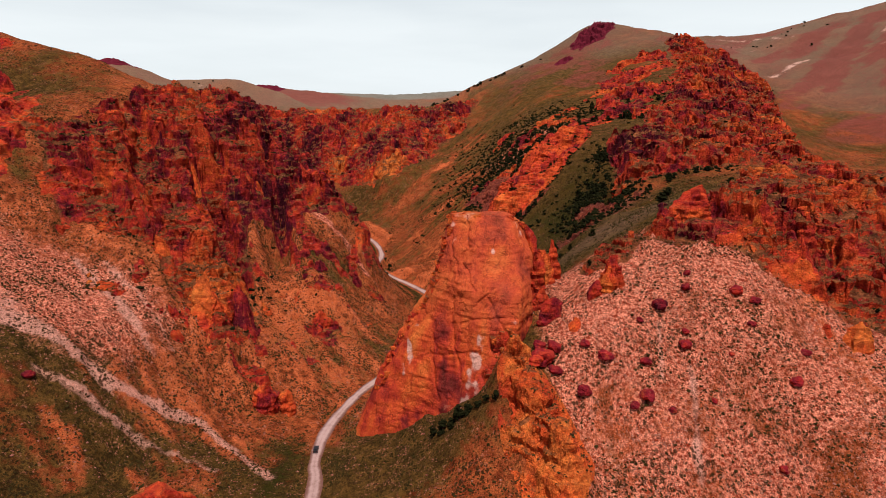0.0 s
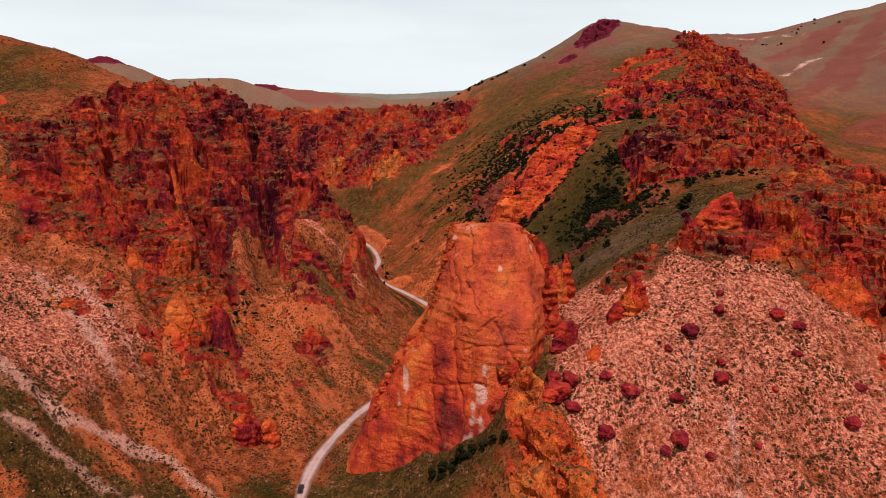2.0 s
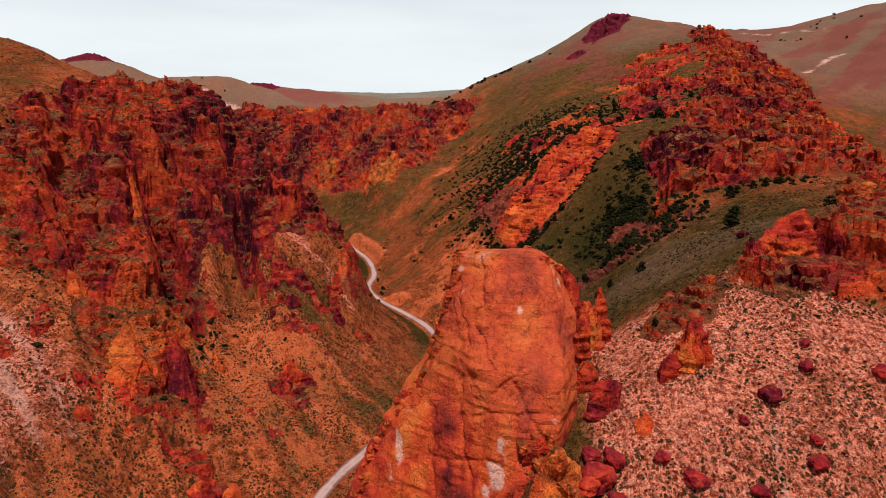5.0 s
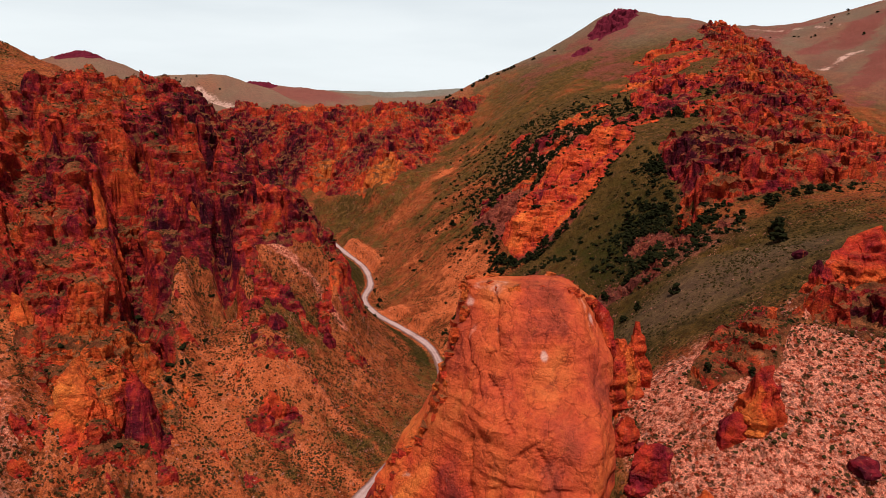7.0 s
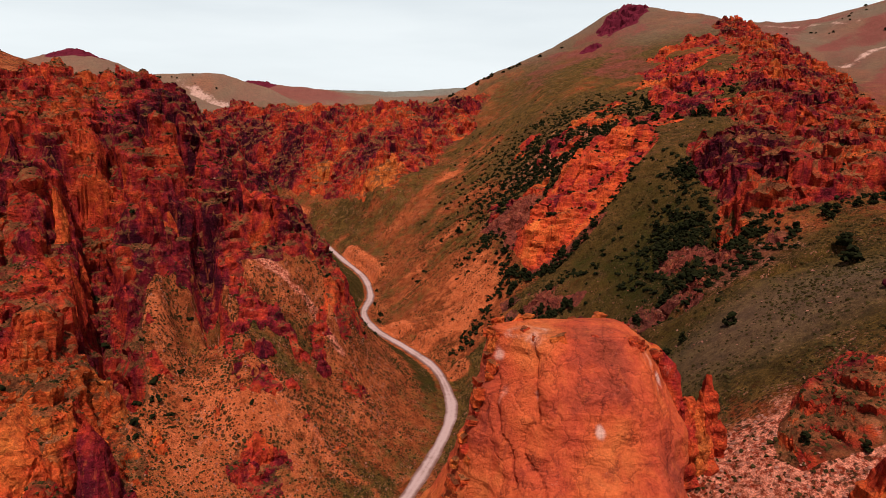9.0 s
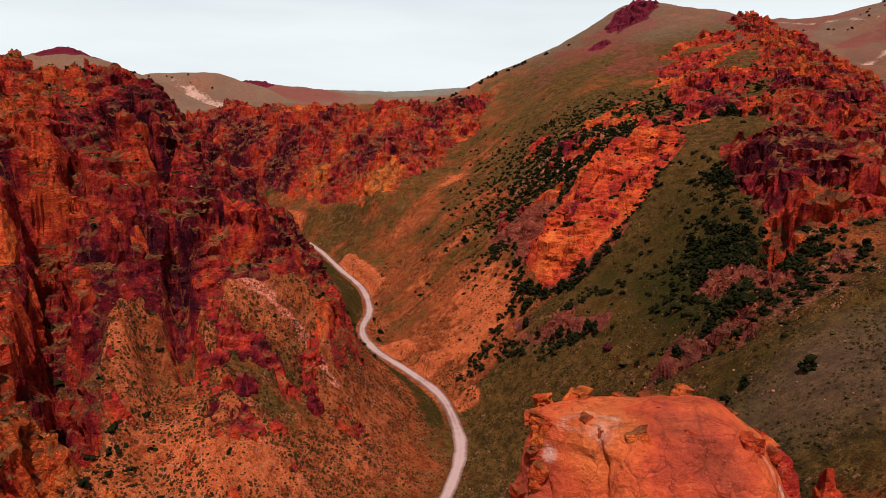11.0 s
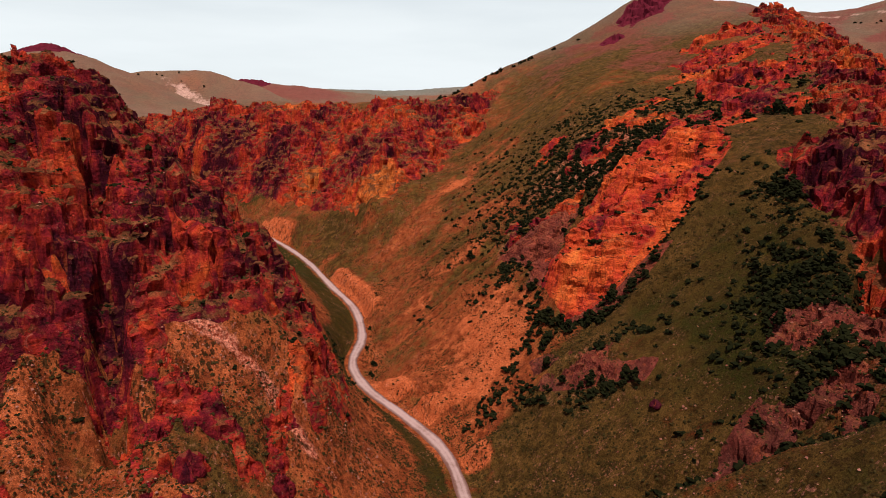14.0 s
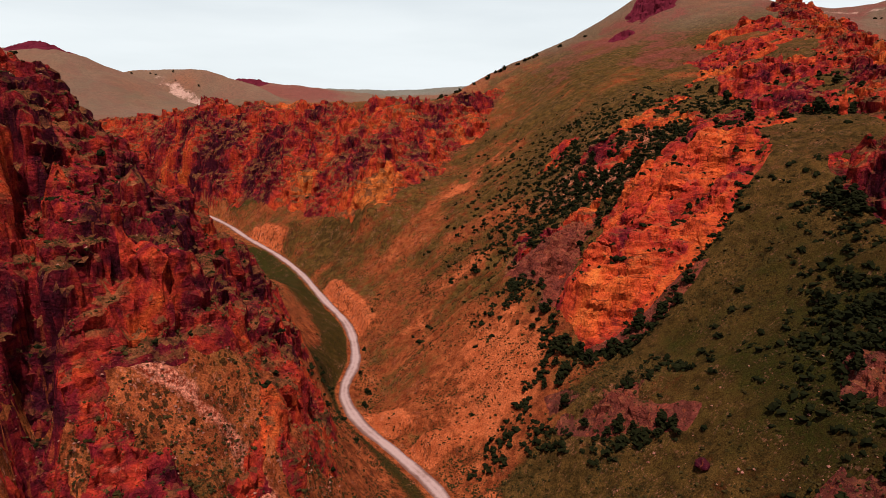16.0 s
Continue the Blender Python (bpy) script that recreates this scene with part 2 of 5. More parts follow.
ROAD_LINE = spline_road()
ROAD_PTS = [tuple(p) for p in ROAD_LINE[::3]]

# clefts cut into the cliffs and ribs standing out of them: line, half width, depth (minus: a rib)
CLEFTS = [
    ([(-118, 332, 0), (-131, 351, 0), (-143, 368, 0), (-156, 386, 0)], 6.5, 27.0),
    ([(-100, 372, 0), (-112, 395, 0), (-128, 425, 0)], 4.2, 18.0),
    ([(-143, 385, 0), (-150, 402, 0), (-158, 415, 0)], 4.0, 14.0),
    ([(-136, 428, 0), (-140, 434, 0)], 4.0, 13.0),
    ([(-160, 318, 0), (-178, 345, 0), (-200, 400, 0)], 6.0, 12.0),
    ([(-92, 405, 0), (-104, 430, 0), (-120, 450, 0)], 4.0, 9.0),
    ([(-110, 280, 0), (-118, 300, 0), (-126, 312, 0)], 9.0, -12.0),
    ([(-136, 322, 0), (-148, 345, 0), (-162, 370, 0)], 8.0, -12.0),
    ([(-112, 350, 0), (-122, 372, 0), (-132, 395, 0)], 7.0, -7.0),
    ([(-62, 408, 0), (-80, 415, 0), (-102, 418, 0)], 8.0, -8.0),
    ([(-172, 330, 0), (-190, 352, 0), (-205, 372, 0)], 7.0, -9.0),
    ([(18, 377, 0), (45, 375, 0), (62, 366, 0), (76, 358, 0), (88, 347, 0), (100, 339, 0), (125, 334, 0)], 4.5, 5.0),
    ([(30, 366, 0), (48, 361, 0), (62, 352, 0), (78, 340, 0), (93, 329, 0)], 8.0, -3.5),
    ([(-56, 412, 0), (-64, 450, 0), (-82, 490, 0), (-98, 514, 0)], 9.0, -8.0),
    ([(26, 202, 0), (32, 186, 0), (39, 170, 0)], 7.5, -17.0),
    ([(110, 386, 0), (121, 395, 0), (130, 402, 0)], 5.5, 16.0),
    ([(-300, 930, 0), (-300, 985, 0)], 9.0, -10.0),
    ([(-232, 872, 0), (-222, 930, 0)], 8.0, 14.0),
    ([(-180, 828, 0), (-165, 890, 0)], 10.0, -10.0),
    ([(-140, 790, 0), (-125, 860, 0)], 8.0, 12.0),
    ([(-70, 712, 0), (-62, 780, 0), (-60, 830, 0)], 12.0, -12.0),
    ([(-20, 770, 0), (-25, 840, 0)], 8.0, 10.0),
]

# rounded rock masses standing out of the slope: centre, half lengths, bearing, height
SWELLS = [(58, 497, 22, 16, 25, 15.0), (88, 530, 24, 18, 35, 13.0), (114, 524, 14, 10, 30, 7.0), (72, 250, 12, 8, 35, 4.0), (41, 253, 9, 7, 0, 5.0)]
# the wall above the side gully, and how high its shelf stands
WALL = [(119, 386), (142, 379), (176, 376), (214, 392), (262, 430), (300, 480), (260, 520), (200, 505), (160, 490), (140, 482), (128, 452), (124, 420)]

ROCKS = {
    "west": [(-208, 428), (-230, 388), (-244, 350), (-198, 304), (-152, 300), (-128, 278), (-112, 268), (-97, 276), (-102, 312), (-112, 340), (-126, 366), (-114, 385), (-100, 392), (-82, 403), (-70, 417), (-64, 424), (-62, 408), (-52, 396), (-46, 402),
             (-48, 430), (-60, 488), (-74, 508), (-104, 512), (-130, 508), (-150, 505), (-190, 508), (-202, 490)],
    "head": [(-480, 1015), (-390, 985), (-310, 918), (-240, 870), (-178, 822), (-130, 765), (-82, 718), (-52, 704), (-10, 780), (25, 850), (55, 935), (20, 960), (-30, 900),
             (-75, 870), (-150, 935), (-225, 975), (-300, 1015), (-380, 1080), (-480, 1100)],
    "prow": [(37, 494), (39, 482), (46, 470), (58, 467), (72, 469), (84, 475), (94, 482), (106, 492), (118, 502), (130, 512), (130, 530), (118, 542), (102, 552), (84, 550), (70, 540), (64, 524), (48, 512), (39, 504)],
    "east": [(114, 384), (138, 374), (176, 370), (218, 386), (268, 426), (300, 475), (330, 560), (400, 720), (455, 860), (430, 960), (372, 985), (335, 935), (300, 800), (262, 690), (215, 600), (180, 548),
             (170, 505), (158, 496), (136, 486), (122, 456), (119, 420)],
    "slab": [(20, 552), (32, 524), (37, 506), (44, 514), (54, 532), (66, 552), (56, 562), (38, 560)],
    "apron": [(40, 476), (46, 466), (58, 461), (74, 463), (88, 472), (84, 478), (62, 471), (48, 474)],
    "gully": [(60, 362), (76, 352), (96, 334), (120, 340), (128, 364), (112, 372), (104, 392), (92, 400), (84, 376)],
    "upper": [(152, 562), (166, 640), (186, 740), (204, 830), (240, 850), (290, 880), (320, 860), (280, 720), (250, 650), (222, 600), (186, 550)],
    "skirt": [(-205, 262), (-150, 268), (-118, 258), (-84, 268), (-68, 300), (-40, 350), (-34, 395), (-52, 396), (-62, 408), (-64, 424), (-70, 417), (-82, 403), (-100, 392), (-114, 385), (-126, 366), (-112, 340), (-102, 312), (-97, 276), (-112, 268), (-152, 300), (-200, 300)],
    "brow": [(-330, 470), (-320, 400), (-262, 410), (-240, 345), (-200, 318), (-240, 290), (-320, 330), (-380, 420), (-380, 520), (-300, 500)],
    "thicket": [(20, 540), (60, 520), (125, 530), (165, 545), (210, 640), (190, 720), (110, 700), (40, 640)],
    "bench": [(24, 470), (26, 444), (42, 426), (58, 413), (66, 418), (56, 436), (66, 446), (50, 447), (40, 455)],
    "flank": [(174, 956), (186, 946), (202, 956), (200, 972), (186, 972)],
    "peak": [(202, 1000), (212, 1028), (226, 1052), (250, 1075), (290, 1080), (292, 1056), (284, 1040), (264, 1012), (236, 988), (214, 980)],
    "mound": [(-800, 1335), (-745, 1300), (-685, 1318), (-662, 1362), (-735, 1395), (-795, 1372)],
    "knoll": [(-750, 2265), (-680, 2215), (-590, 2195), (-575, 2240), (-660, 2300), (-745, 2310)],
    "foot": [(19, 203), (24, 213), (34, 208), (43, 192), (49, 174), (42, 160), (30, 160), (22, 175), (19, 190)],
    "neck": [(58, 246), (60, 240), (68, 238), (78, 241), (87, 254), (84, 266), (74, 263), (64, 255)],
    "rim": [(86, 254), (100, 243), (118, 241), (128, 230), (140, 222), (156, 212), (174, 200), (196, 208), (205, 245), (240, 285), (285, 335), (306, 420), (262, 418), (216, 382), (176, 346), (150, 302), (128, 282), (110, 274)],
}


# how ragged each outline is, and for scattered ledges the size and share of their patches
RAGGED = {"west": (9, None), "head": (9, None), "prow": (8, None), "east": (8, None), "rim": (8, None), "skirt": (14, (11, 0.24)), "brow": (14, (34, 0.04)), "thicket": (14, (22, 0.2)), "gully": (10, (11, 0.06)), "slab": (5, None), "apron": (4, None), "upper": (14, (30, -0.08)),
          "bench": (6, (10, -0.32)), "peak": (14, None), "flank": (8, None), "foot": (3, None), "neck": (5, None), "mound": (12, None), "knoll": (14, None)}


def rock_extent(key, x, y):
    """Signed distance from the ragged edge of a rock mass: positive on bare rock."""
    ragged, patch = RAGGED[key]
    sd = inside(ROCKS[key], x, y) + ragged * fbm2(x, y, 26, 4, 91)
    if patch:
        sd = np.minimum(sd, 46 * (fbm2(x, y, patch[0], 4, 93) - patch[1]))
    return sd


def rock_cover(x, y):
    """How far a place lies within bare rock: above 0 it is rock."""
    out = np.full(np.shape(x), -60.0)
    for key, poly in ROCKS.items():
        xs, ys = [p[0] for p in poly], [p[1] for p in poly]
        m = (x > min(xs) - 40) & (x < max(xs) + 40) & (y > min(ys) - 40) & (y < max(ys) + 40)
        if m.any():
            out[m] = np.maximum(out[m], rock_extent(key, x[m], y[m]))
    return out


RILLS = ((49, -120, 300, 110, 110, 7.0, 2.2), (6, 115, 200, 70, 45, 8.0, 1.8), (104, 25, 560, 60, 130, 8.5, 2.4), (70, 95, 430, 50, 60, 11.0, 1.4), (30, 600, 850, 250, 250, 42.0, 7.0),
         (49, -150, 190, 70, 50, 6.0, 1.6), (-42, 130, 740, 90, 130, 26.0, 1.6))


def rills(x, y):
    """Gullies running down the slopes: depth in metres, and -1 (bottom) to 1 (crest)."""
    deep_sum, side = np.zeros(np.shape(x)), np.zeros(np.shape(x))
    for run, cx, cy, rx, ry, wide, deep in RILLS:
        mask = np.exp(-(((x - cx) / rx) ** 2 + ((y - cy) / ry) ** 2))
        m = mask > 0.03
        if m.any():
            c, s = math.cos(radians(run)), math.sin(radians(run))
            xa, ya = x[m] + 0.6 * wide * vnoise2(x[m] / wide / 2.2, y[m] / wide / 2.2, 51), y[m] + 0.6 * wide * vnoise2(x[m] / wide / 2.2, y[m] / wide / 2.2, 52)
            u, v = xa * c + ya * s, -xa * s + ya * c
            r = ((1 - 2 * np.abs(vnoise2(u / wide, v / wide / 6, 53))) + 0.5 * (1 - 2 * np.abs(vnoise2(u / wide * 2.3, v / wide / 3, 54)))) / 1.5
            deep_sum[m] += deep * 1.5 * mask[m] * r
            side[m] += smooth(mask[m], 0.05, 0.5) * r
    return deep_sum, side


ROAD_Y, ROAD_X = np.array([p.y for p in ROAD_LINE]), np.array([p.x for p in ROAD_LINE])


def bank_share(x, y):
    """Where the road is cut into the slope on its east side."""
    along_road = sum(np.exp(-((y - cy) / half) ** 2) for cy, half in ((778, 26), (645, 24), (605, 18), (493, 9), (471, 7), (436, 8)))
    return smooth(x - np.interp(y, ROAD_Y, ROAD_X), 0, 3) * smooth(along_road + 0.25 * vnoise2(x / 9, y / 9, 47), 0.35, 0.7) * smooth(x, -230, -200)


def ground(x, y):
    """Height of the land without its fine rock relief, and the distance from the road."""
    z = base(x, y)
    for pts, half, depth in CLEFTS:
        xs, ys = [p[0] for p in pts], [p[1] for p in pts]
        m = (x > min(xs) - 3 * half) & (x < max(xs) + 3 * half) & (y > min(ys) - 3 * half) & (y < max(ys) + 3 * half)
        if m.any():
            wob = 0.35 * half * vnoise2(x[m] / 9, y[m] / 9, 31)
            d, _ = along(pts, x[m], y[m])
            z[m] = z[m] - depth * np.exp(-np.abs((d + wob) / half) ** (4 if depth > 0 else 2))
    for cx, cy, rx, ry, turn, h in SWELLS:
        c, s = math.cos(radians(turn)), math.sin(radians(turn))
        u, v = ((x - cx) * c + (y - cy) * s) / rx, (-(x - cx) * s + (y - cy) * c) / ry
        z = z + h * np.exp(-(u * u + v * v) ** 2)
    m = (x > 105) & (x < 315) & (y > 365) & (y < 535)
    if m.any():
        sd = inside(WALL, x[m], y[m]) + 5 * fbm2(x[m], y[m], 22, 3, 94)
        z[m] = z[m] + smooth(sd, 0, 7) * np.maximum(101 + 0.14 * (y[m] - 390) - 0.30 * np.maximum(x[m] - 215, 0) - z[m], 0)
    d, rz = along(ROAD_PTS, x, y)
    far = smooth(d, 6, 60)
    z = z + far * (2.6 * fbm2(x, y, 42, 3, 3) + 0.9 * fbm2(x, y, 11, 3, 5)) + smooth(d, 4, 12) * 0.35 * fbm2(x, y, 3.2, 2, 8)
    z = z + far * rills(x, y)[0]
    for cx, cy, rx, ry, h in ((-735, 1352, 75, 60, 9), (-735, 1352, 42, 36, 8), (-710, 1332, 34, 34, 11), (-665, 2262, 70, 40, 12), (-545, 1562, 130, 45, 9), (-600, 1468, 170, 38, -16), (-640, 2250, 90, 50, 10), (-480, 1800, 200, 90, -16), (-330, 2050, 120, 60, 12), (-300, 2380, 250, 120, -25)):
        z = z + h * np.exp(-(((x - cx) / rx) ** 2 + ((y - cy) / ry) ** 2))
    big = smooth(np.hypot(x + 20, y - 380), 500, 900)
    z = z + big * 9 * fbm2(x, y, 190, 4, 12)
    z = z + 5.0 * bank_share(x, y) * smooth(d, 4.5, 7.5) * smooth(d, 30, 10)
    # the road's bed, with a cut bank on the uphill side
    bed = smooth(d, 4.2, 10.0 + 2.5 * vnoise2(x / 13, y / 13, 4))
    return rz - 0.25 + (z - rz + 0.25) * bed, d


# ---- materials ----
class Mat:
    """A node material built step by step."""

    def __init__(self, name, rough=0.95, spec=0.03):
        self.m = bpy.data.materials.new(name)
        self.m.use_nodes = True
        self.n, self.l = self.m.node_tree.nodes, self.m.node_tree.links
        self.bsdf = self.n["Principled BSDF"]
        self.bsdf.inputs["Roughness"].default_value = rough
        self.bsdf.inputs["Specular IOR Level"].default_value = spec
        self.pos = self.n.new("ShaderNodeNewGeometry").outputs["Position"]

    def put(self, sock, v):
        if isinstance(v, bpy.types.NodeSocket):
            self.l.new(v, sock)
        else:
            sock.default_value = v

    def scaled(self, s):
        node = self.n.new("ShaderNodeMapping")
        self.l.new(self.pos, node.inputs[0])
        node.inputs["Scale"].default_value = s
        return node.outputs[0]

    def noise(self, size, detail=4.0, rough=0.55, vec=None, warp=0.0):
        node = self.n.new("ShaderNodeTexNoise")
        self.l.new(vec or self.pos, node.inputs["Vector"])
        node.inputs["Scale"].default_value, node.inputs["Detail"].default_value, node.inputs["Roughness"].default_value = 1.0 / size, detail, rough
        node.inputs["Distortion"].default_value = warp
        return node.outputs["Fac"]

    def voronoi(self, size, feature="DISTANCE_TO_EDGE", vec=None):
        node = self.n.new("ShaderNodeTexVoronoi")
        node.feature = "F1" if feature == "F1C" else feature
        self.l.new(vec or self.pos, node.inputs["Vector"])
        node.inputs["Scale"].default_value = 1.0 / size
        return node.outputs["Color" if feature == "F1C" else "Distance"]

    def spots(self, size, radius, share):
        """Round-ish dots, one to a cell, in a share of the cells."""
        node = self.n.new("ShaderNodeTexVoronoi")
        node.voronoi_dimensions = "2D"
        node.inputs["Scale"].default_value = 1.0 / size
        wob = self.n.new("ShaderNodeTexNoise")
        wob.inputs["Scale"].default_value, wob.inputs["Detail"].default_value = 1.6 / size, 3
        self.l.new(self.pos, wob.inputs["Vector"])
        mixv = self.n.new("ShaderNodeVectorMath")
        mixv.operation = "MULTIPLY_ADD"
        self.l.new(wob.outputs["Color"], mixv.inputs[0])
        mixv.inputs[1].default_value = (size * 0.6,) * 3
        self.l.new(self.pos, mixv.inputs[2])
        self.l.new(mixv.outputs[0], node.inputs["Vector"])
        sep = self.n.new("ShaderNodeSeparateColor")
        self.l.new(node.outputs["Color"], sep.inputs[0])
        small = self.math("MULTIPLY", self.add(self.mul(sep.outputs[1], 0.6), 0.4), radius)
        inside_dot = self.step(self.math("SUBTRACT", small, node.outputs["Distance"]), 0.0, 0.12)
        return self.mul(inside_dot, self.math("LESS_THAN", sep.outputs[0], share))

    def ramp(self, fac, *stops):
        node = self.n.new("ShaderNodeValToRGB")
        els = node.color_ramp.elements
        while len(els) < len(stops):
            els.new(0.5)
        for e, (p, c) in zip(els, stops):
            e.position, e.color = p, (*c, 1)
        self.l.new(fac, node.inputs[0])
        return node.outputs[0]

    def step(self, fac, lo, hi):
        node = self.n.new("ShaderNodeMapRange")
        node.interpolation_type = "SMOOTHSTEP"
        self.put(node.inputs[0], fac)
        node.inputs[1].default_value, node.inputs[2].default_value = lo, hi
        return node.outputs[0]

    def mix(self, fac, a, b, kind="MIX"):
        node = self.n.new("ShaderNodeMix")
        node.data_type, node.blend_type = "RGBA", kind
        self.put(node.inputs[0], fac)
        for s, v in ((node.inputs[6], a), (node.inputs[7], b)):
            self.put(s, (*v, 1) if isinstance(v, tuple) and len(v) == 3 else v)
        return node.outputs[2]

    def math(self, op, a, b=0.0):
        node = self.n.new("ShaderNodeMath")
        node.operation = op
        self.put(node.inputs[0], a)
        self.put(node.inputs[1], b)
        return node.outputs[0]

    def mul(self, a, b):
        return self.math("MULTIPLY", a, b)

    def add(self, a, b):
        return self.math("ADD", a, b)

    def attr(self, name):
        node = self.n.new("ShaderNodeAttribute")
        node.attribute_name = name
        return node.outputs["Fac"]

    def rand(self):
        return self.n.new("ShaderNodeObjectInfo").outputs["Random"]

    def island(self):
        return self.n.new("ShaderNodeNewGeometry").outputs["Random Per Island"]

    def up(self):
        node = self.n.new("ShaderNodeSeparateXYZ")
        self.l.new(self.n.new("ShaderNodeNewGeometry").outputs["Normal"], node.inputs[0])
        return node.outputs[2]

    def done(self, color, height=None, depth=0.3, strength=1.0):
        self.put(self.bsdf.inputs["Base Color"], (*color, 1) if isinstance(color, tuple) and len(color) == 3 else color)
        if height is not None:
            b = self.n.new("ShaderNodeBump")
            b.inputs["Distance"].default_value, b.inputs["Strength"].default_value = depth, strength
            self.l.new(height, b.inputs["Height"])
            self.l.new(b.outputs[0], self.bsdf.inputs["Normal"])
        return self.m


def rock_material(name, bedding=0.55, cracks=0.25, soil=0.9, relief=1.2, blotch=0.60, wash=0.0, run_dark=0.4, wash_a=(0.24, 0.026, 0.016), wash_b=(0.46, 0.095, 0.045), gritty=1.0, blocky=1.0, level=0.72, mottle=0.62):
    """Red welded tuff: blotches from maroon to orange, bedding slots painted dark as if shaded, cracks, pale leached
    patches, thin soil on the ledges.
    """
    m = Mat(name)
    tone, pale_at = m.attr("tone"), m.attr("pale")
    big = m.noise(22, 5, 0.62, warp=0.8)
    mid = m.noise(6.0, 6, 0.62, warp=0.8)
    fine = m.noise(0.8, 5, 0.7)
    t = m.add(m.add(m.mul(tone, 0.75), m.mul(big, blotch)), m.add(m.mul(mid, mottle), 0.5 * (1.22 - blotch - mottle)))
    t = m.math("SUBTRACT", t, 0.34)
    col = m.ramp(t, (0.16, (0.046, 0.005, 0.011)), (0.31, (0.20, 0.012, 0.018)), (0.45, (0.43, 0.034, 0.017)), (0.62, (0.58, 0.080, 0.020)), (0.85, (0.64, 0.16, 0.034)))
    pale = m.step(m.noise(7, 6, 0.75, warp=1.2), 0.62, 0.72)
    col = m.mix(m.mul(pale, 0.5), col, (0.52, 0.19, 0.13))
    beds = m.noise(1.0, 5, 0.7, vec=m.scaled((0.10, 0.10, 0.42)), warp=0.8)
    if wash:
        col = m.mix(m.mul(m.attr("wash"), wash), col, m.mix(mid, wash_a, wash_b))
    # Shade of the slots between beds, painted near black.
    col = m.mix(m.mul(m.mul(m.step(beds, 0.47, 0.40), m.step(m.noise(16, 3, 0.6), 0.40, 0.55)), bedding), col, (0.022, 0.004, 0.005))
    runs = m.noise(1.0, 5, 0.65, vec=m.scaled((0.5, 0.5, 0.06)), warp=0.6)
    col = m.mix(m.mul(m.step(runs, 0.53, 0.66), run_dark), col, (0.09, 0.010, 0.012))
    col = m.mix(m.mul(m.step(runs, 0.44, 0.34), 0.35), col, (0.50, 0.10, 0.03))
    warped = m.n.new("ShaderNodeVectorMath")
    warped.operation = "ADD"
    wn3 = m.n.new("ShaderNodeTexNoise")
    m.l.new(m.pos, wn3.inputs["Vector"])
    wn3.inputs["Scale"].default_value, wn3.inputs["Detail"].default_value = 0.35, 4
    wsc = m.n.new("ShaderNodeVectorMath")
    wsc.operation = "SCALE"
    wsc.inputs["Scale"].default_value = 5.0
    m.l.new(wn3.outputs["Color"], wsc.inputs[0])
    m.l.new(m.scaled((1, 1, 0.5)), warped.inputs[0])
    m.l.new(wsc.outputs[0], warped.inputs[1])
    edge = m.voronoi(6.5, vec=warped.outputs[0])
    col = m.mix(m.mul(m.step(edge, 0.022, 0.0), cracks), col, (0.020, 0.004, 0.005))
    col = m.mix(m.math("MINIMUM", m.step(m.add(pale_at, m.mul(m.math("SUBTRACT", mid, 0.5), 0.9)), 0.4, 0.75), 0.85), col, (0.60, 0.34, 0.28))
    flat = m.step(m.up(), level, level + 0.18)
    dirt = m.mix(m.step(mid, 0.3, 0.7), (0.075, 0.022, 0.010), (0.27, 0.085, 0.033))
    dirt = m.mix(m.mul(m.step(m.noise(1.6, 5, 0.75), 0.52, 0.60), 0.75), dirt, (0.034, 0.028, 0.011))
    col = m.mix(m.mul(m.mul(flat, m.step(m.noise(17, 5, 0.6), 0.40, 0.52)), soil), col, dirt)
    col = m.mix(0.55, col, m.mix(fine, (0.30, 0.30, 0.30), (1.70, 1.70, 1.70)), "MULTIPLY")
    cell = m.n.new("ShaderNodeSeparateColor")
    m.l.new(m.voronoi(3.0, "F1C", vec=warped.outputs[0]), cell.inputs[0])
    col = m.mix(0.40 * blocky, col, m.mix(cell.outputs[0], (0.50, 0.46, 0.48), (1.45, 1.45, 1.42)), "MULTIPLY")
    cell2 = m.n.new("ShaderNodeSeparateColor")
    m.l.new(m.voronoi(1.15, "F1C", vec=m.scaled((1, 1, 1.7))), cell2.inputs[0])
    col = m.mix(0.30 * blocky, col, m.mix(cell2.outputs[0], (0.50, 0.48, 0.48), (1.45, 1.45, 1.45)), "MULTIPLY")
    grit = m.noise(0.42, 4, 0.75)
    col = m.mix(0.5 * gritty, col, m.mix(m.step(grit, 0.34, 0.66), (0.55, 0.52, 0.50), (1.38, 1.40, 1.42)), "MULTIPLY")
    fleck = m.mul(m.step(m.noise(0.9, 6, 0.85, warp=1.0), 0.60, 0.68), m.step(m.noise(9, 4, 0.6), 0.48, 0.60))
    col = m.mix(m.mul(fleck, 0.6), col, (0.56, 0.27, 0.20))
    h = m.add(m.add(m.mul(beds, 2.0 * bedding), m.mul(fine, 0.9)), m.add(m.mul(m.step(edge, 0.0, 0.08), 0.25), m.mul(mid, 1.3)))
    return m.done(col, h, 0.9 * relief, 1.0)


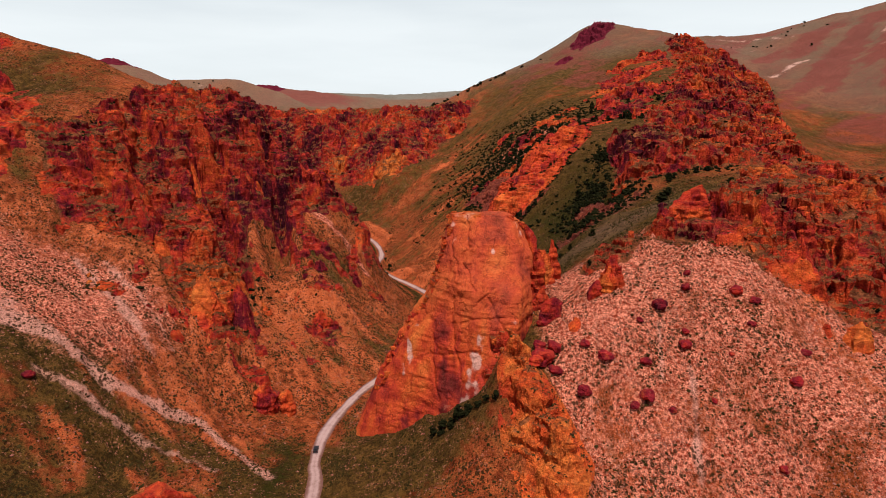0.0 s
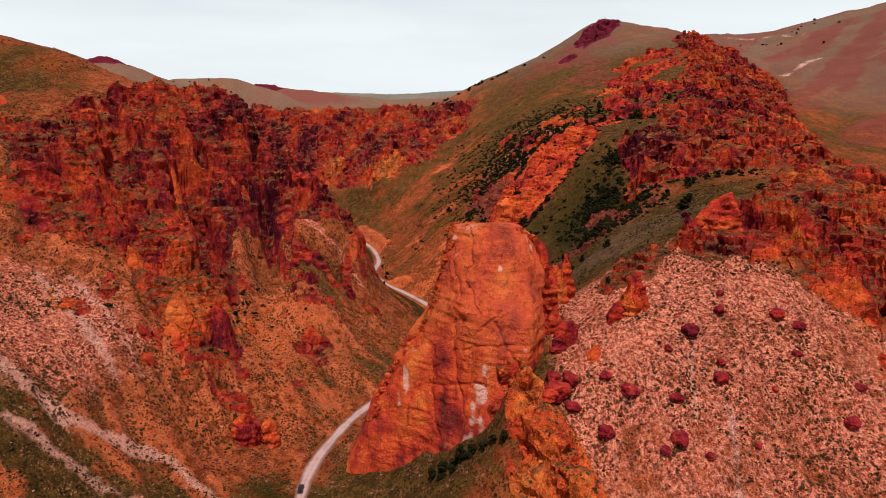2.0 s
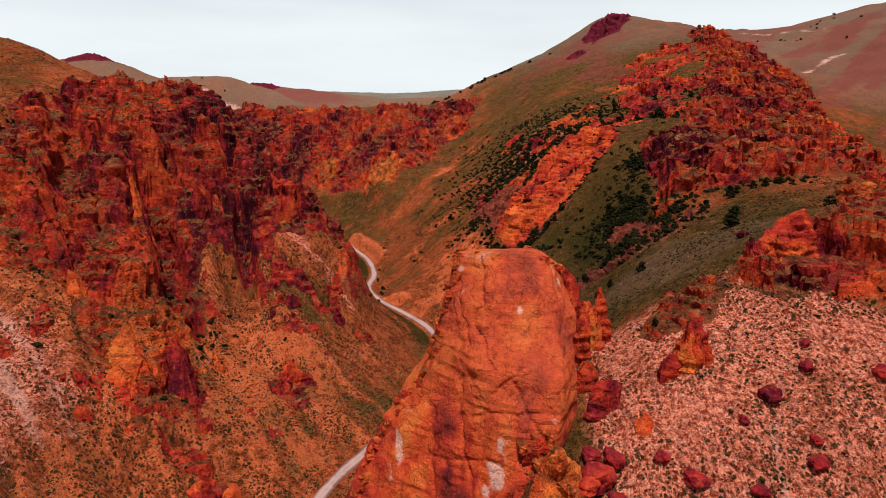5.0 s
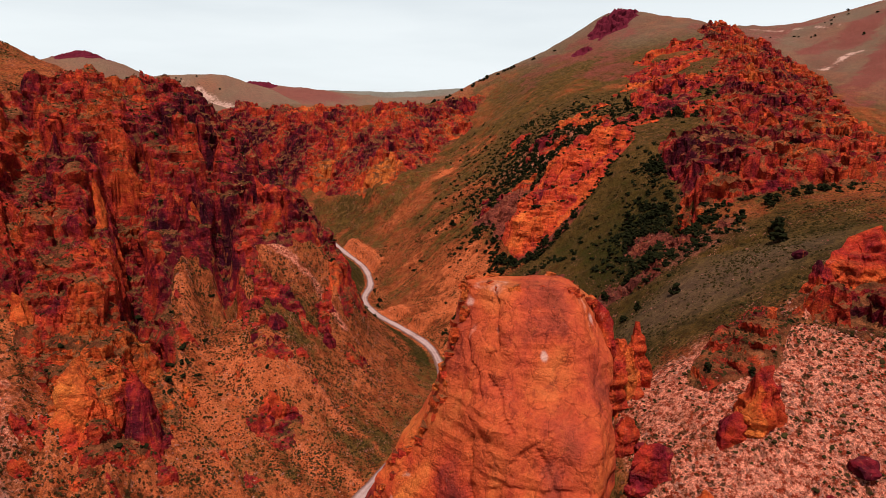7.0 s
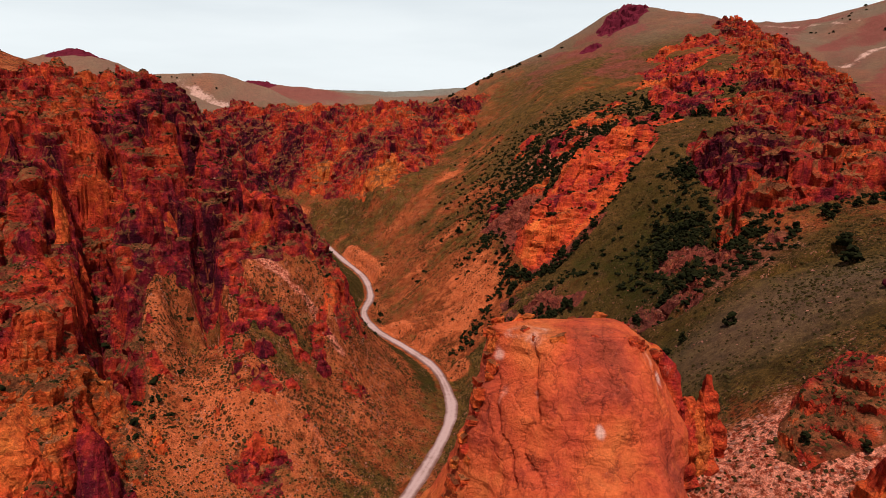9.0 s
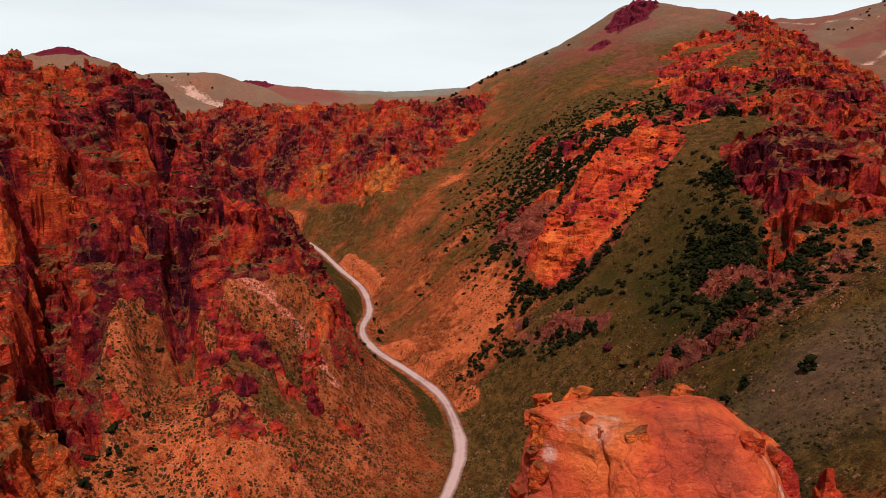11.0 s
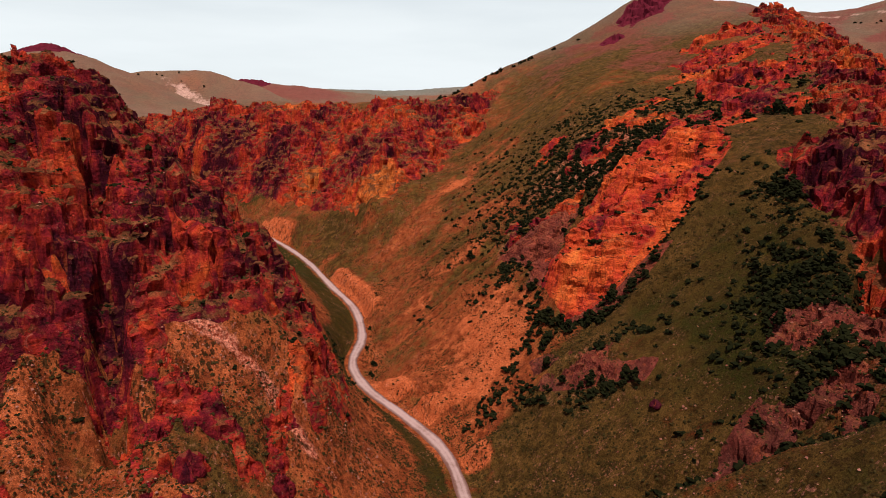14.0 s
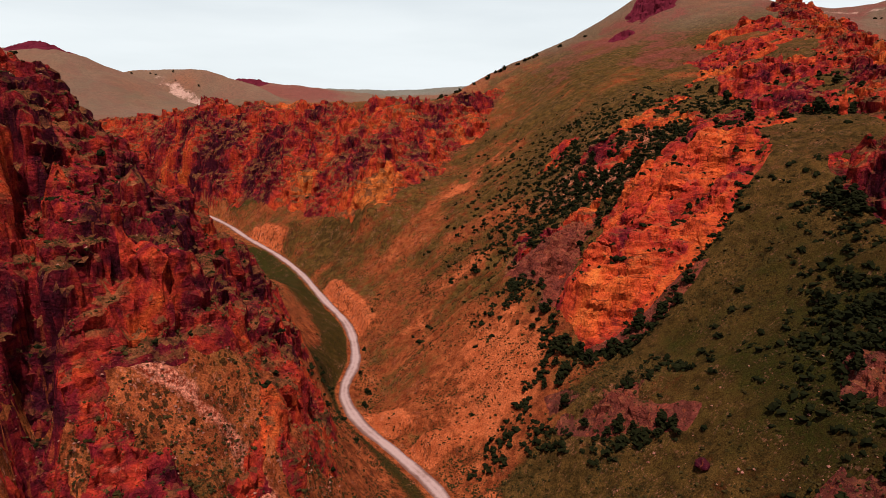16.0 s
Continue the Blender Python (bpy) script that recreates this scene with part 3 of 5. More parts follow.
def ground_material():
    m = Mat("hillside_soil")
    grass, scree, ochre, dark, pale, far, rust, meadow, rill, calm = (m.attr(a) for a in ("grass", "scree", "ochre", "dark", "pale", "far", "rust", "meadow", "rill", "calm"))
    far_haze = m.attr("far_haze")
    big, mid, fine = m.noise(26, 6, 0.65, warp=0.6), m.noise(4.5, 6, 0.68), m.noise(0.7, 5, 0.75)
    speck = m.noise(1.5, 6, 0.8)
    soil = m.mix(m.step(mid, 0.3, 0.7), (0.13, 0.030, 0.011), (0.40, 0.120, 0.040))
    orange = m.mix(m.step(mid, 0.25, 0.75), (0.36, 0.085, 0.026), (0.56, 0.175, 0.066))
    rubble = m.step(m.noise(1.25, 4, 0.75), 0.40, 0.60)
    pink = m.mix(m.mul(rubble, m.add(m.mul(big, 0.7), 0.55)), m.mix(mid, (0.15, 0.026, 0.012), (0.30, 0.048, 0.020)), m.mix(mid, (0.66, 0.20, 0.105), (0.85, 0.46, 0.33)))
    green = m.mix(m.step(mid, 0.3, 0.7), (0.030, 0.022, 0.006), (0.128, 0.080, 0.022))
    brown = m.mix(mid, (0.045, 0.013, 0.007), (0.105, 0.036, 0.015))
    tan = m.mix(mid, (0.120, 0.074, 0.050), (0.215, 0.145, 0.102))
    wob = m.mul(m.math("SUBTRACT", m.add(mid, big), 1.0), 1.1)
    crest = m.add(ochre, m.mul(rill, 0.35))
    col = m.mix(m.step(m.add(crest, wob), 0.3, 0.7), soil, orange)
    col = m.mix(m.step(m.add(m.add(grass, m.mul(rill, -0.22)), wob), 0.3, 0.7), col, green)
    col = m.mix(m.step(m.add(scree, wob), 0.3, 0.7), col, pink)
    col = m.mix(m.mul(m.step(m.add(dark, wob), 0.3, 0.75), 0.85), col, brown)
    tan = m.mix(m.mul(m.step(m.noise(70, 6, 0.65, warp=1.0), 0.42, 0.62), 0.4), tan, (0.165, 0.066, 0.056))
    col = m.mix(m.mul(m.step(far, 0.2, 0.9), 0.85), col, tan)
    col = m.mix(m.mul(m.step(m.add(rust, wob), 0.25, 0.8), 0.8), col, m.mix(big, (0.105, 0.022, 0.021), (0.25, 0.070, 0.056)))
    col = m.mix(m.mul(m.step(m.add(meadow, wob), 0.3, 0.75), 0.9), col, m.mix(mid, (0.010, 0.017, 0.003), (0.034, 0.042, 0.008)))
    col = m.mix(m.mul(m.step(m.add(pale, m.mul(wob, 0.8)), 0.35, 0.75), 0.85), col, m.mix(mid, (0.44, 0.22, 0.17), (0.66, 0.44, 0.36)))
    # Distance haze put into the colour: the farthest ridge mixed towards grey-green.
    col = m.mix(m.mul(far_haze, 0.85), col, m.mix(m.noise(120, 5, 0.6), (0.10, 0.105, 0.085), (0.22, 0.21, 0.18)))
    near = m.math("SUBTRACT", 1.0, far)
    busy = m.mul(near, m.math("SUBTRACT", 1.0, m.mul(calm, 0.7)))
    thick = m.step(m.add(m.noise(11, 4, 0.6), m.mul(rill, -0.12)), 0.36, 0.58)
    tuft = m.math("MAXIMUM", m.spots(1.9, 0.46, 0.75), m.spots(1.15, 0.44, 0.6))
    col = m.mix(m.mul(m.mul(tuft, busy), m.add(m.mul(thick, 0.6), 0.3)), col, m.mix(speck, (0.016, 0.010, 0.004), (0.050, 0.031, 0.011)))
    chip = m.math("MAXIMUM", m.spots(1.35, 0.40, 0.55), m.spots(0.8, 0.40, 0.5))
    stony = m.add(m.mul(scree, 0.5), m.mul(m.step(m.noise(7, 5, 0.7), 0.48, 0.66), 0.45))
    col = m.mix(m.mul(m.mul(chip, busy), m.math("MINIMUM", stony, 0.8)), col, m.mix(speck, (0.42, 0.14, 0.09), (0.66, 0.36, 0.27)))
    col = m.mix(m.mul(tuft, m.mul(far, 0.3)), col, (0.10, 0.055, 0.03))
    col = m.mix(0.65, col, m.mix(fine, (0.35, 0.35, 0.35), (1.65, 1.65, 1.65)), "MULTIPLY")
    col = m.mix(m.mul(near, 1.0), col, m.mix(1.0, col, (1.12, 0.84, 0.79), "MULTIPLY"))
    grit = m.noise(0.4, 4, 0.75)
    col = m.mix(near, col, m.mix(1.0, col, m.mix(m.step(grit, 0.34, 0.66), (0.58, 0.56, 0.55), (1.38, 1.40, 1.40)), "MULTIPLY"))
    return m.done(col, m.add(m.mul(speck, 1.6), m.add(fine, m.mul(grit, 0.5))), 0.7, 1.0)


def plain_material(name, a, b, size=1.0, rough=0.95, spec=0.03, bump=0.0, by="none"):
    m = Mat(name, rough, spec)
    n = m.noise(size, 5, 0.65)
    if by != "none":
        n = m.add(m.mul(n, 0.45), m.mul(m.island() if by == "island" else m.rand(), 0.55))
    return m.done(m.mix(n, a, b), n if bump else None, bump or 0.1)


ROCK = rock_material("red_rock")
SLAB = rock_material("red_rock_slab", blocky=0.35, bedding=0.12, cracks=0.4, soil=0.25, relief=0.6, blotch=0.30, wash=0.55, gritty=0.4, wash_a=(0.30, 0.045, 0.018), wash_b=(0.50, 0.115, 0.045))
CRAG = rock_material("crag_rock", bedding=0.3, cracks=0.35, soil=0.4)
BOULDER = rock_material("boulder_rock", blocky=0.3, bedding=0.1, cracks=0.25, soil=0.1, relief=0.4, blotch=0.15, gritty=0.6)
OCHRE = rock_material("ochre_rock", mottle=0.35, blocky=0.4, gritty=0.5, bedding=0.7, cracks=0.3, soil=0.5, relief=0.8, blotch=0.45, run_dark=0.6)
MAUVE = rock_material("mauve_rock", bedding=0.3, cracks=0.4, soil=0.5, wash=0.85, wash_a=(0.075, 0.016, 0.012), wash_b=(0.22, 0.062, 0.040))
LAYERED = rock_material("layered_rock", bedding=0.55, cracks=0.45, soil=0.95, relief=1.4, level=0.36, blotch=0.7)
CAP = plain_material("maroon_rock", (0.055, 0.005, 0.012), (0.15, 0.015, 0.027), 9.0, bump=1.5)
SOIL = ground_material()
SAGE = plain_material("sagebrush", (0.010, 0.007, 0.002), (0.060, 0.038, 0.012), 0.5, by="island")
NEEDLES = plain_material("juniper_needles", (0.004, 0.005, 0.0015), (0.016, 0.015, 0.005), 0.4, by="island")
BARK = plain_material("juniper_bark", (0.06, 0.03, 0.02), (0.14, 0.08, 0.05), 0.3)
STONE = plain_material("loose_stone", (0.15, 0.025, 0.018), (0.46, 0.20, 0.14), 0.8, by="island")


# ---- meshes from arrays ----
def array_mesh(name, co, faces, material=None, attrs=None, shade=True):
    """faces: an (n, k) array of vertex indices."""
    k = faces.shape[1]
    me = bpy.data.meshes.new(name)
    me.vertices.add(len(co))
    me.vertices.foreach_set("co", np.ascontiguousarray(co, np.float32).ravel())
    me.loops.add(faces.size)
    me.loops.foreach_set("vertex_index", faces.ravel().astype(np.int32))
    me.polygons.add(len(faces))
    me.polygons.foreach_set("loop_start", np.arange(0, faces.size, k, dtype=np.int32))
    me.update(calc_edges=True)
    me.polygons.foreach_set("use_smooth", np.full(len(faces), shade))
    for a, v in (attrs or {}).items():
        at = me.attributes.new(a, "FLOAT", "POINT")
        at.data.foreach_set("value", np.ravel(v).astype(np.float32))
    if material:
        me.materials.append(material)
    return me


def grid_mesh(name, X, Y, Z, keep=None, attrs=None, material=None, wrap=False, shade=True):
    ny, nx = X.shape
    idx = np.arange(nx * ny).reshape(ny, nx)
    if wrap:
        idx = np.concatenate([idx, idx[:, :1]], 1)
    q = np.stack([idx[:-1, :-1], idx[:-1, 1:], idx[1:, 1:], idx[1:, :-1]], -1).reshape(-1, 4)
    co = np.stack([X, Y, Z], -1).reshape(-1, 3)
    if keep is not None:
        q = q[keep.ravel()[q].any(1)]
        used = np.zeros(len(co), bool)
        used[q.ravel()] = True
        remap = np.cumsum(used) - 1
        q, co = remap[q], co[used]
        attrs = {a: v.ravel()[used] for a, v in (attrs or {}).items()}
    return array_mesh(name, co, q, material, attrs, shade)


def part(name, bm, material, parent, label=""):
    """Links a bmesh as one mesh object under a thing or a part."""
    me = bpy.data.meshes.new(name)
    bm.to_mesh(me)
    bm.free()
    me.materials.append(material)
    ob = new(name, me)
    ob.parent = parent
    return tagged(ob, label)


def grow(start, first, factor, end):
    out, s, p = [], first, start
    while p < end:
        s *= factor
        p += s
        out.append(p)
    return np.array(out)


# ---- the ground: one sheet to the horizon ----
gx = np.concatenate([-grow(270, 1.6, 1.04, 4400)[::-1], np.arange(-270, 200, 1.6), grow(200, 1.6, 1.045, 4400)])
gy = np.concatenate([-grow(-130, 2.5, 1.12, 1300)[::-1], np.arange(130, 560, 1.6), grow(560, 1.6, 1.0075, 1250), grow(1250, 6, 1.035, 4600)])
GX, GY = np.meshgrid(gx, gy)
GZ, GD = ground(GX, GY)
GR = rock_cover(GX, GY)


def blob(x, y, cx, cy, rx, ry, turn=0.0):
    c, s = math.cos(radians(turn)), math.sin(radians(turn))
    u, v = ((x - cx) * c + (y - cy) * s) / rx, (-(x - cx) * s + (y - cy) * c) / ry
    return np.exp(-(u * u + v * v))


def streak(x, y, half, *pts):
    """A strip along a line in plan, ragged at its edges."""
    d, _ = along([(a, b, 0) for a, b in pts], x, y)
    return np.exp(-(d / (half * (1 + 0.5 * fbm2(x, y, 9, 3, 83)))) ** 2)


def covers(x, y, d):
    """What the ground bears: grass, scree, ochre soil, brush, darkened slopes, leached streaks, far pasture, rust soil,
    wet meadow, painted haze.
    """
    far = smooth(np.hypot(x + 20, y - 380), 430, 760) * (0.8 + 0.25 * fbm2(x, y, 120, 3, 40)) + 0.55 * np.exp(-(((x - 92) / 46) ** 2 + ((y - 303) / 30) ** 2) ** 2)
    east_side = smooth(x - np.interp(y, ROAD_Y, ROAD_X), -10, 25) * smooth(y, 330, 400)
    head_foot = smooth(y, 560, 620) * smooth(y, 1000, 800) * smooth(x, 60, -20)
    meander = np.interp(y, ROAD_Y, ROAD_X) - x
    grass = 0.30 + 0.13 * east_side + 0.15 * east_side * smooth(x, 45, 75) + 0.18 * head_foot + 0.35 * fbm2(x, y, 55, 3, 41) + 0.35 * blob(x, y, 180, 850, 140, 200)
    grass = grass + 0.8 * blob(x, y, -20, 212, 40, 36) + 0.75 * blob(x, y, -130, 180, 75, 50) * (0.5 + smooth(fbm2(x, y, 22, 3, 72), -0.25, 0.2)) + 0.7 * blob(x, y, 92, 440, 46, 60) + 0.6 * blob(x, y, 150, 500, 50, 50) + 0.8 * blob(x, y, 85, 318, 60, 30, 10)
    grass = grass + 0.08 * blob(x, y, -60, 350, 25, 60) + 0.6 * blob(x, y, -300, 400, 60, 60) + 0.5 * blob(x, y, 20, 400, 30, 40) + 0.6 * blob(x, y, 95, 640, 60, 60)
    # the bare orange fan above the bend, and strips of bare soil down the long slope
    fan = blob(x, y, 14, 490, 17, 27, 12) + 0.8 * blob(x, y, -4, 474, 12, 22, 20)
    strips = 0.8 * streak(x, y, 9, (-104, 696), (-84, 700), (-58, 708)) + 0.8 * streak(x, y, 10, (-50, 655), (-22, 690), (0, 712)) + 0.9 * streak(x, y, 10, (0, 706), (22, 730), (44, 752)) + 0.6 * streak(x, y, 10, (-20, 560), (10, 600), (30, 640)) + 0.5 * streak(x, y, 8, (-34, 540), (-6, 575), (20, 600))
    strips = strips * smooth(fbm2(x, y, 16, 3, 58), -0.25, 0.2)
    cone = blob(x, y, -92, 372, 34, 24, 35)
    nearhill = blob(x, y, 88, 296, 46, 34, 10)
    grass = grass - 1.0 * np.clip(fan, 0, 1) - 0.4 * strips + 0.45 * cone + 0.8 * nearhill
    scree = (0.70 + 0.32 * fbm2(x, y, 14, 3, 59) + 0.18 * fbm2(x, y, 38, 2, 60)) * smooth(x + 0.6 * smooth(y, 150, 60) * (y - 150), 34, 44) * smooth(y, 272, 252) * smooth(x, 240, 200) + 0.9 * blob(x, y, -165, 242, 34, 26, -25) + 0.7 * blob(x, y, -190, 262, 45, 32) + 0.4 * blob(x, y, -140, 270, 30, 16, -40)
    scree = scree + 0.45 * blob(x, y, 102, 352, 20, 14) + 0.5 * blob(x, y, 85, 590, 50, 60, 20) + 0.4 * blob(x, y, 45, 440, 14, 16) + 0.5 * blob(x, y, 24, 556, 6, 14) + 0.12 * blob(x, y, -88, 390, 20, 14, 30) + 0.9 * streak(x, y, 2.2, (-92, 399), (-78, 401), (-68, 400), (-52, 394))
    ochre = 0.30 - 0.28 * east_side - 0.1 * head_foot + 0.35 * fbm2(x, y, 45, 3, 57) + 0.35 * blob(x, y, -85, 330, 50, 60)
    ochre = ochre - 0.3 * cone - 0.5 * nearhill + 0.75 * np.clip(fan, 0, 1) + 0.35 * strips - 0.4 * blob(x, y, 95, 360, 70, 45)
    chutes = streak(x, y, 4.0, (-130, 366), (-112, 358), (-82, 335), (-50, 313)) + 0.8 * streak(x, y, 3.0, (-100, 384), (-88, 372), (-64, 352), (-44, 340)) + 0.7 * streak(x, y, 2.5, (-112, 335), (-96, 322), (-72, 300))
    chutes = chutes * (0.4 + 0.8 * smooth(fbm2(x, y, 13, 3, 71), -0.3, 0.2))
    ochre, grass, scree = ochre + 0.4 * chutes, grass - 0.45 * chutes, scree + 0.2 * chutes
    bank = bank_share(x, y) * smooth(d, 3.5, 5) * smooth(d, 16, 10)
    ochre = ochre + 1.4 * bank
    scree = scree + 0.2 * bank
    grass = grass - 1.4 * bank
    # Brown of the brush; on the east slope it lowers the tone.
    dark = 0.45 * blob(x, y, 150, 505, 60, 50) + 0.35 * blob(x, y, 100, 415, 40, 50) + 0.2 * blob(x, y, 85, 590, 60, 75, 20) + 0.5 * blob(x, y, 100, 388, 26, 26) + 0.15 * fbm2(x, y, 25, 3, 77) + 0.15 * blob(x, y, -110, 345, 60, 40) + 0.25 * blob(x, y, -92, 378, 30, 22, 35)
    pale = 0.85 * streak(x, y, 3.2, (-230, 212), (-152, 219), (-131, 217), (-104, 229), (-86, 222), (-70, 212)) + 0.65 * streak(x, y, 2.4, (-150, 205), (-112, 205), (-88, 206)) + 0.35 * blob(x, y, -172, 262, 34, 18, -20)
    pale = pale + 0.6 * streak(x, y, 3.0, (-182, 285), (-150, 262), (-128, 246)) + 0.7 * blob(x, y, -182, 226, 22, 12, -10) + 0.55 * streak(x, y, 2.5, (-170, 290), (-140, 268), (-124, 256))
    pale = pale + 0.75 * streak(x, y, 1.6, (81, 211), (79, 202), (77, 194)) + 0.7 * streak(x, y, 2.2, (88, 197), (87, 188), (84, 178), (82, 168)) + 0.5 * streak(x, y, 1.8, (118, 184), (122, 170))
    pale = pale + 0.5 * streak(x, y, 6.0, (452, 870), (490, 880), (530, 900)) * (0.5 + smooth(fbm2(x, y, 14, 3, 68), -0.1, 0.2)) + 0.38 * blob(x, y, 470, 1010, 60, 70) + 0.55 * streak(x, y, 5.0, (560, 760), (640, 900)) + 0.45 * streak(x, y, 9, (480, 1085), (520, 1060), (560, 1000)) + (0.9 * streak(x, y, 11, (-612, 1552), (-575, 1532), (-520, 1508), (-455, 1496)) + 0.6 * blob(x, y, -500, 1512, 60, 14)) * (0.6 + 0.6 * smooth(fbm2(x, y, 45, 3, 99), -0.2, 0.2))
    rust = 0.7 * blob(x, y, -560, 2180, 220, 120) + 0.9 * blob(x, y, -420, 2090, 120, 90) + 0.3 * blob(x, y, -520, 1540, 160, 60) + 0.95 * blob(x, y, 600, 820, 260, 320) * (0.45 + 0.9 * smooth(fbm2(-0.15 * x - 0.13 * y, 0.66 * x - 0.75 * y, 26, 4, 87), -0.15, 0.22)) 
    rust = rust + 0.75 * streak(x, y, 6, (34, 512), (46, 532), (62, 552)) + 0.8 * streak(x, y, 4.5, (44, 470), (62, 470), (80, 476)) + 0.7 * blob(x, y, 104, 358, 20, 16) + 0.3 * blob(x, y, 66, 392, 10, 10) + 0.55 * blob(x, y, 195, 985, 60, 45) * (0.4 + smooth(fbm2(x, y, 30, 4, 66), -0.1, 0.3)) + 0.4 * blob(x, y, 120, 930, 60, 40) * smooth(fbm2(x, y, 40, 4, 67), -0.1, 0.3)
    rust = rust + 0.45 * blob(x, y, 170, 860, 130, 160) * (0.3 + smooth(fbm2(x, y, 60, 4, 65), -0.15, 0.25))
    # Meadow by the road; the eastern patches just darken the slope.
    meadow = 0.35 * blob(x, y, 0, 2700, 900, 200) + 0.38 * blob(x, y, 95, 440, 55, 65) + 0.45 * blob(x, y, 95, 385, 30, 30) + 0.35 * blob(x, y, 90, 330, 60, 30) + 1.1 * smooth(meander, 1, 4) * smooth(meander, 42 - 18 * smooth(y, 640, 540), 12) * smooth(y, 485, 520) * smooth(y, 800, 740) + 0.9 * smooth(meander, 1, 3) * smooth(meander, 20, 9) * smooth(y, 405, 430) * smooth(y, 520, 480) + 0.7 * blob(x, y, -66, 215, 9, 40) + 0.6 * blob(x, y, -210, 860, 40, 30) + 0.2 * blob(x, y, 78, 425, 40, 40)
    meadow = meadow - 0.8 * smooth(d, 6, 3.5)
    calm = np.clip(0.9 * blob(x, y, 14, 490, 24, 34) + 0.9 * blob(x, y, 15, 545, 70, 130) + 0.8 * blob(x, y, 110, 440, 70, 70) + 0.6 * blob(x, y, 180, 800, 150, 200), 0, 1)
    return {"grass": grass, "scree": scree, "ochre": ochre, "dark": dark, "pale": pale, "far": far, "rust": rust, "meadow": meadow, "rill": rills(x, y)[1], "calm": calm, "far_haze": smooth(y, 2330, 2480)}


sink = smooth(GR, -1, 5) * 2.8 + smooth(GR, 3, 12) * 13.0
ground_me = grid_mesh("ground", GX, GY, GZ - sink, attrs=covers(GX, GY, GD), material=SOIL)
tagged(new("ground", ground_me), "steep hillsides of red soil, dry grass and pink scree", "ground", kind="structure")


# ---- the cliffs ----
def displaced(X, Y, Z, amount):
    """Push a grid outward along its normals; also returns how far the normals point up."""
    px, py, pz = np.gradient(X, axis=1), np.gradient(Y, axis=1), np.gradient(Z, axis=1)
    qx, qy, qz = np.gradient(X, axis=0), np.gradient(Y, axis=0), np.gradient(Z, axis=0)
    nx, ny, nz = py * qz - pz * qy, pz * qx - px * qz, px * qy - py * qx
    n = np.sqrt(nx * nx + ny * ny + nz * nz) + 1e-9
    return X + nx / n * amount, Y + ny / n * amount, Z + nz / n * amount, nz / n


LEDGES = []


def cliff(name, key, step, label, run=0.0, rib=8.0, rib_width=15.0, block=5.0, shelf=24.0, tone=0.35, spots=(), category="cliff", bed=4.0, sheer=0.5, pale=0.0, lamina=0.8, material=None):
    """A mass of bare rock standing out of the ground within an outline. run: the bearing of its contour lines, in degrees."""
    poly = ROCKS[key]
    xs, ys = [p[0] for p in poly], [p[1] for p in poly]
    X, Y = np.meshgrid(np.arange(min(xs) - 16, max(xs) + 16, step), np.arange(min(ys) - 16, max(ys) + 16, step))
    Z, _ = ground(X, Y)
    sd = rock_extent(key, X, Y)
    c, s = math.cos(radians(run)), math.sin(radians(run))
    wx, wy = X + 9 * fbm2(X, Y, 20, 4, 61), Y + 9 * fbm2(X, Y, 20, 4, 62)
    u, v = wx * c + wy * s, -wx * s + wy * c
    r1 = np.minimum(1.0, 3.2 * np.abs(vnoise2(u / rib_width, v / (rib_width * 4.0), 71))) - 0.7 + 0.5 * vnoise2(u / rib_width / 1.7, v / rib_width / 3, 73)
    r2 = np.minimum(1.0, 3.0 * np.abs(vnoise2(u / rib_width * 2.2 + 5, v / (rib_width * 1.5), 72))) - 0.7
    edge, rid = cells2(u, v * 0.7, 10.0, 5)
    edge2, rid2 = cells2(u, v * 0.8, 3.8, 6)
    rise = smooth(sd, -1.5, 8)
    Zr = Z + rise * (rib * (r1 + 0.45 * r2) - 0.5)
    # tall faces between shelves, then thin beds
    ph = Zr / shelf + 1.5 * fbm2(X, Y, 60, 3, 16)
    fr = ph - np.floor(ph)
    Zr = Zr + rise * shelf * sheer * (smooth(fr, 0.3, 0.7) - fr)
    Zr = Zr + rise * (block * (rid - 0.4) * smooth(edge, 0, 2.6) + 0.5 * block * (rid2 - 0.5) * smooth(edge2, 0, 0.7))
    ph = Zr / bed + 0.8 * fbm2(X, Y, 24, 3, 15)
    fr = ph - np.floor(ph)
    Zr = Zr + rise * bed * 0.7 * (smooth(fr, 0.3, 0.7) - fr)
    Zr = Zr + rise * 0.9 * fbm2(X, Y, 3.4, 3, 19)
    Zr = np.maximum(Zr, Z - 3.5 - 1.5 * fbm2(X, Y, 6, 2, 17))
    out = smooth(sd, 0, 5)
    k = max(step / 0.8, 1.0)
    lam = vnoise3(X / 12, Y / 12, Zr / (1.7 * k), 23) + 0.8 * vnoise3(X / 4.5, Y / 4.5, Zr / (0.9 * k), 24)
    X2, Y2, Z2, up = displaced(X, Y, Zr, out * k * (lamina * np.tanh(2.6 * lam) + 0.6 * vnoise3(X / 2.2, Y / 2.2, Zr / 2.2, 25)) + out * 2.0 * vnoise3(X / 8, Y / 8, Zr / 7, 26))
    Z2 = Z2 - 3.5 * smooth(sd, 1.0, -4.0)
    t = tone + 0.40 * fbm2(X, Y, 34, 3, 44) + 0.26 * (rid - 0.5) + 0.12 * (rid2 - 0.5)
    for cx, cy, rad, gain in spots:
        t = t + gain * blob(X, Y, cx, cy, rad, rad)
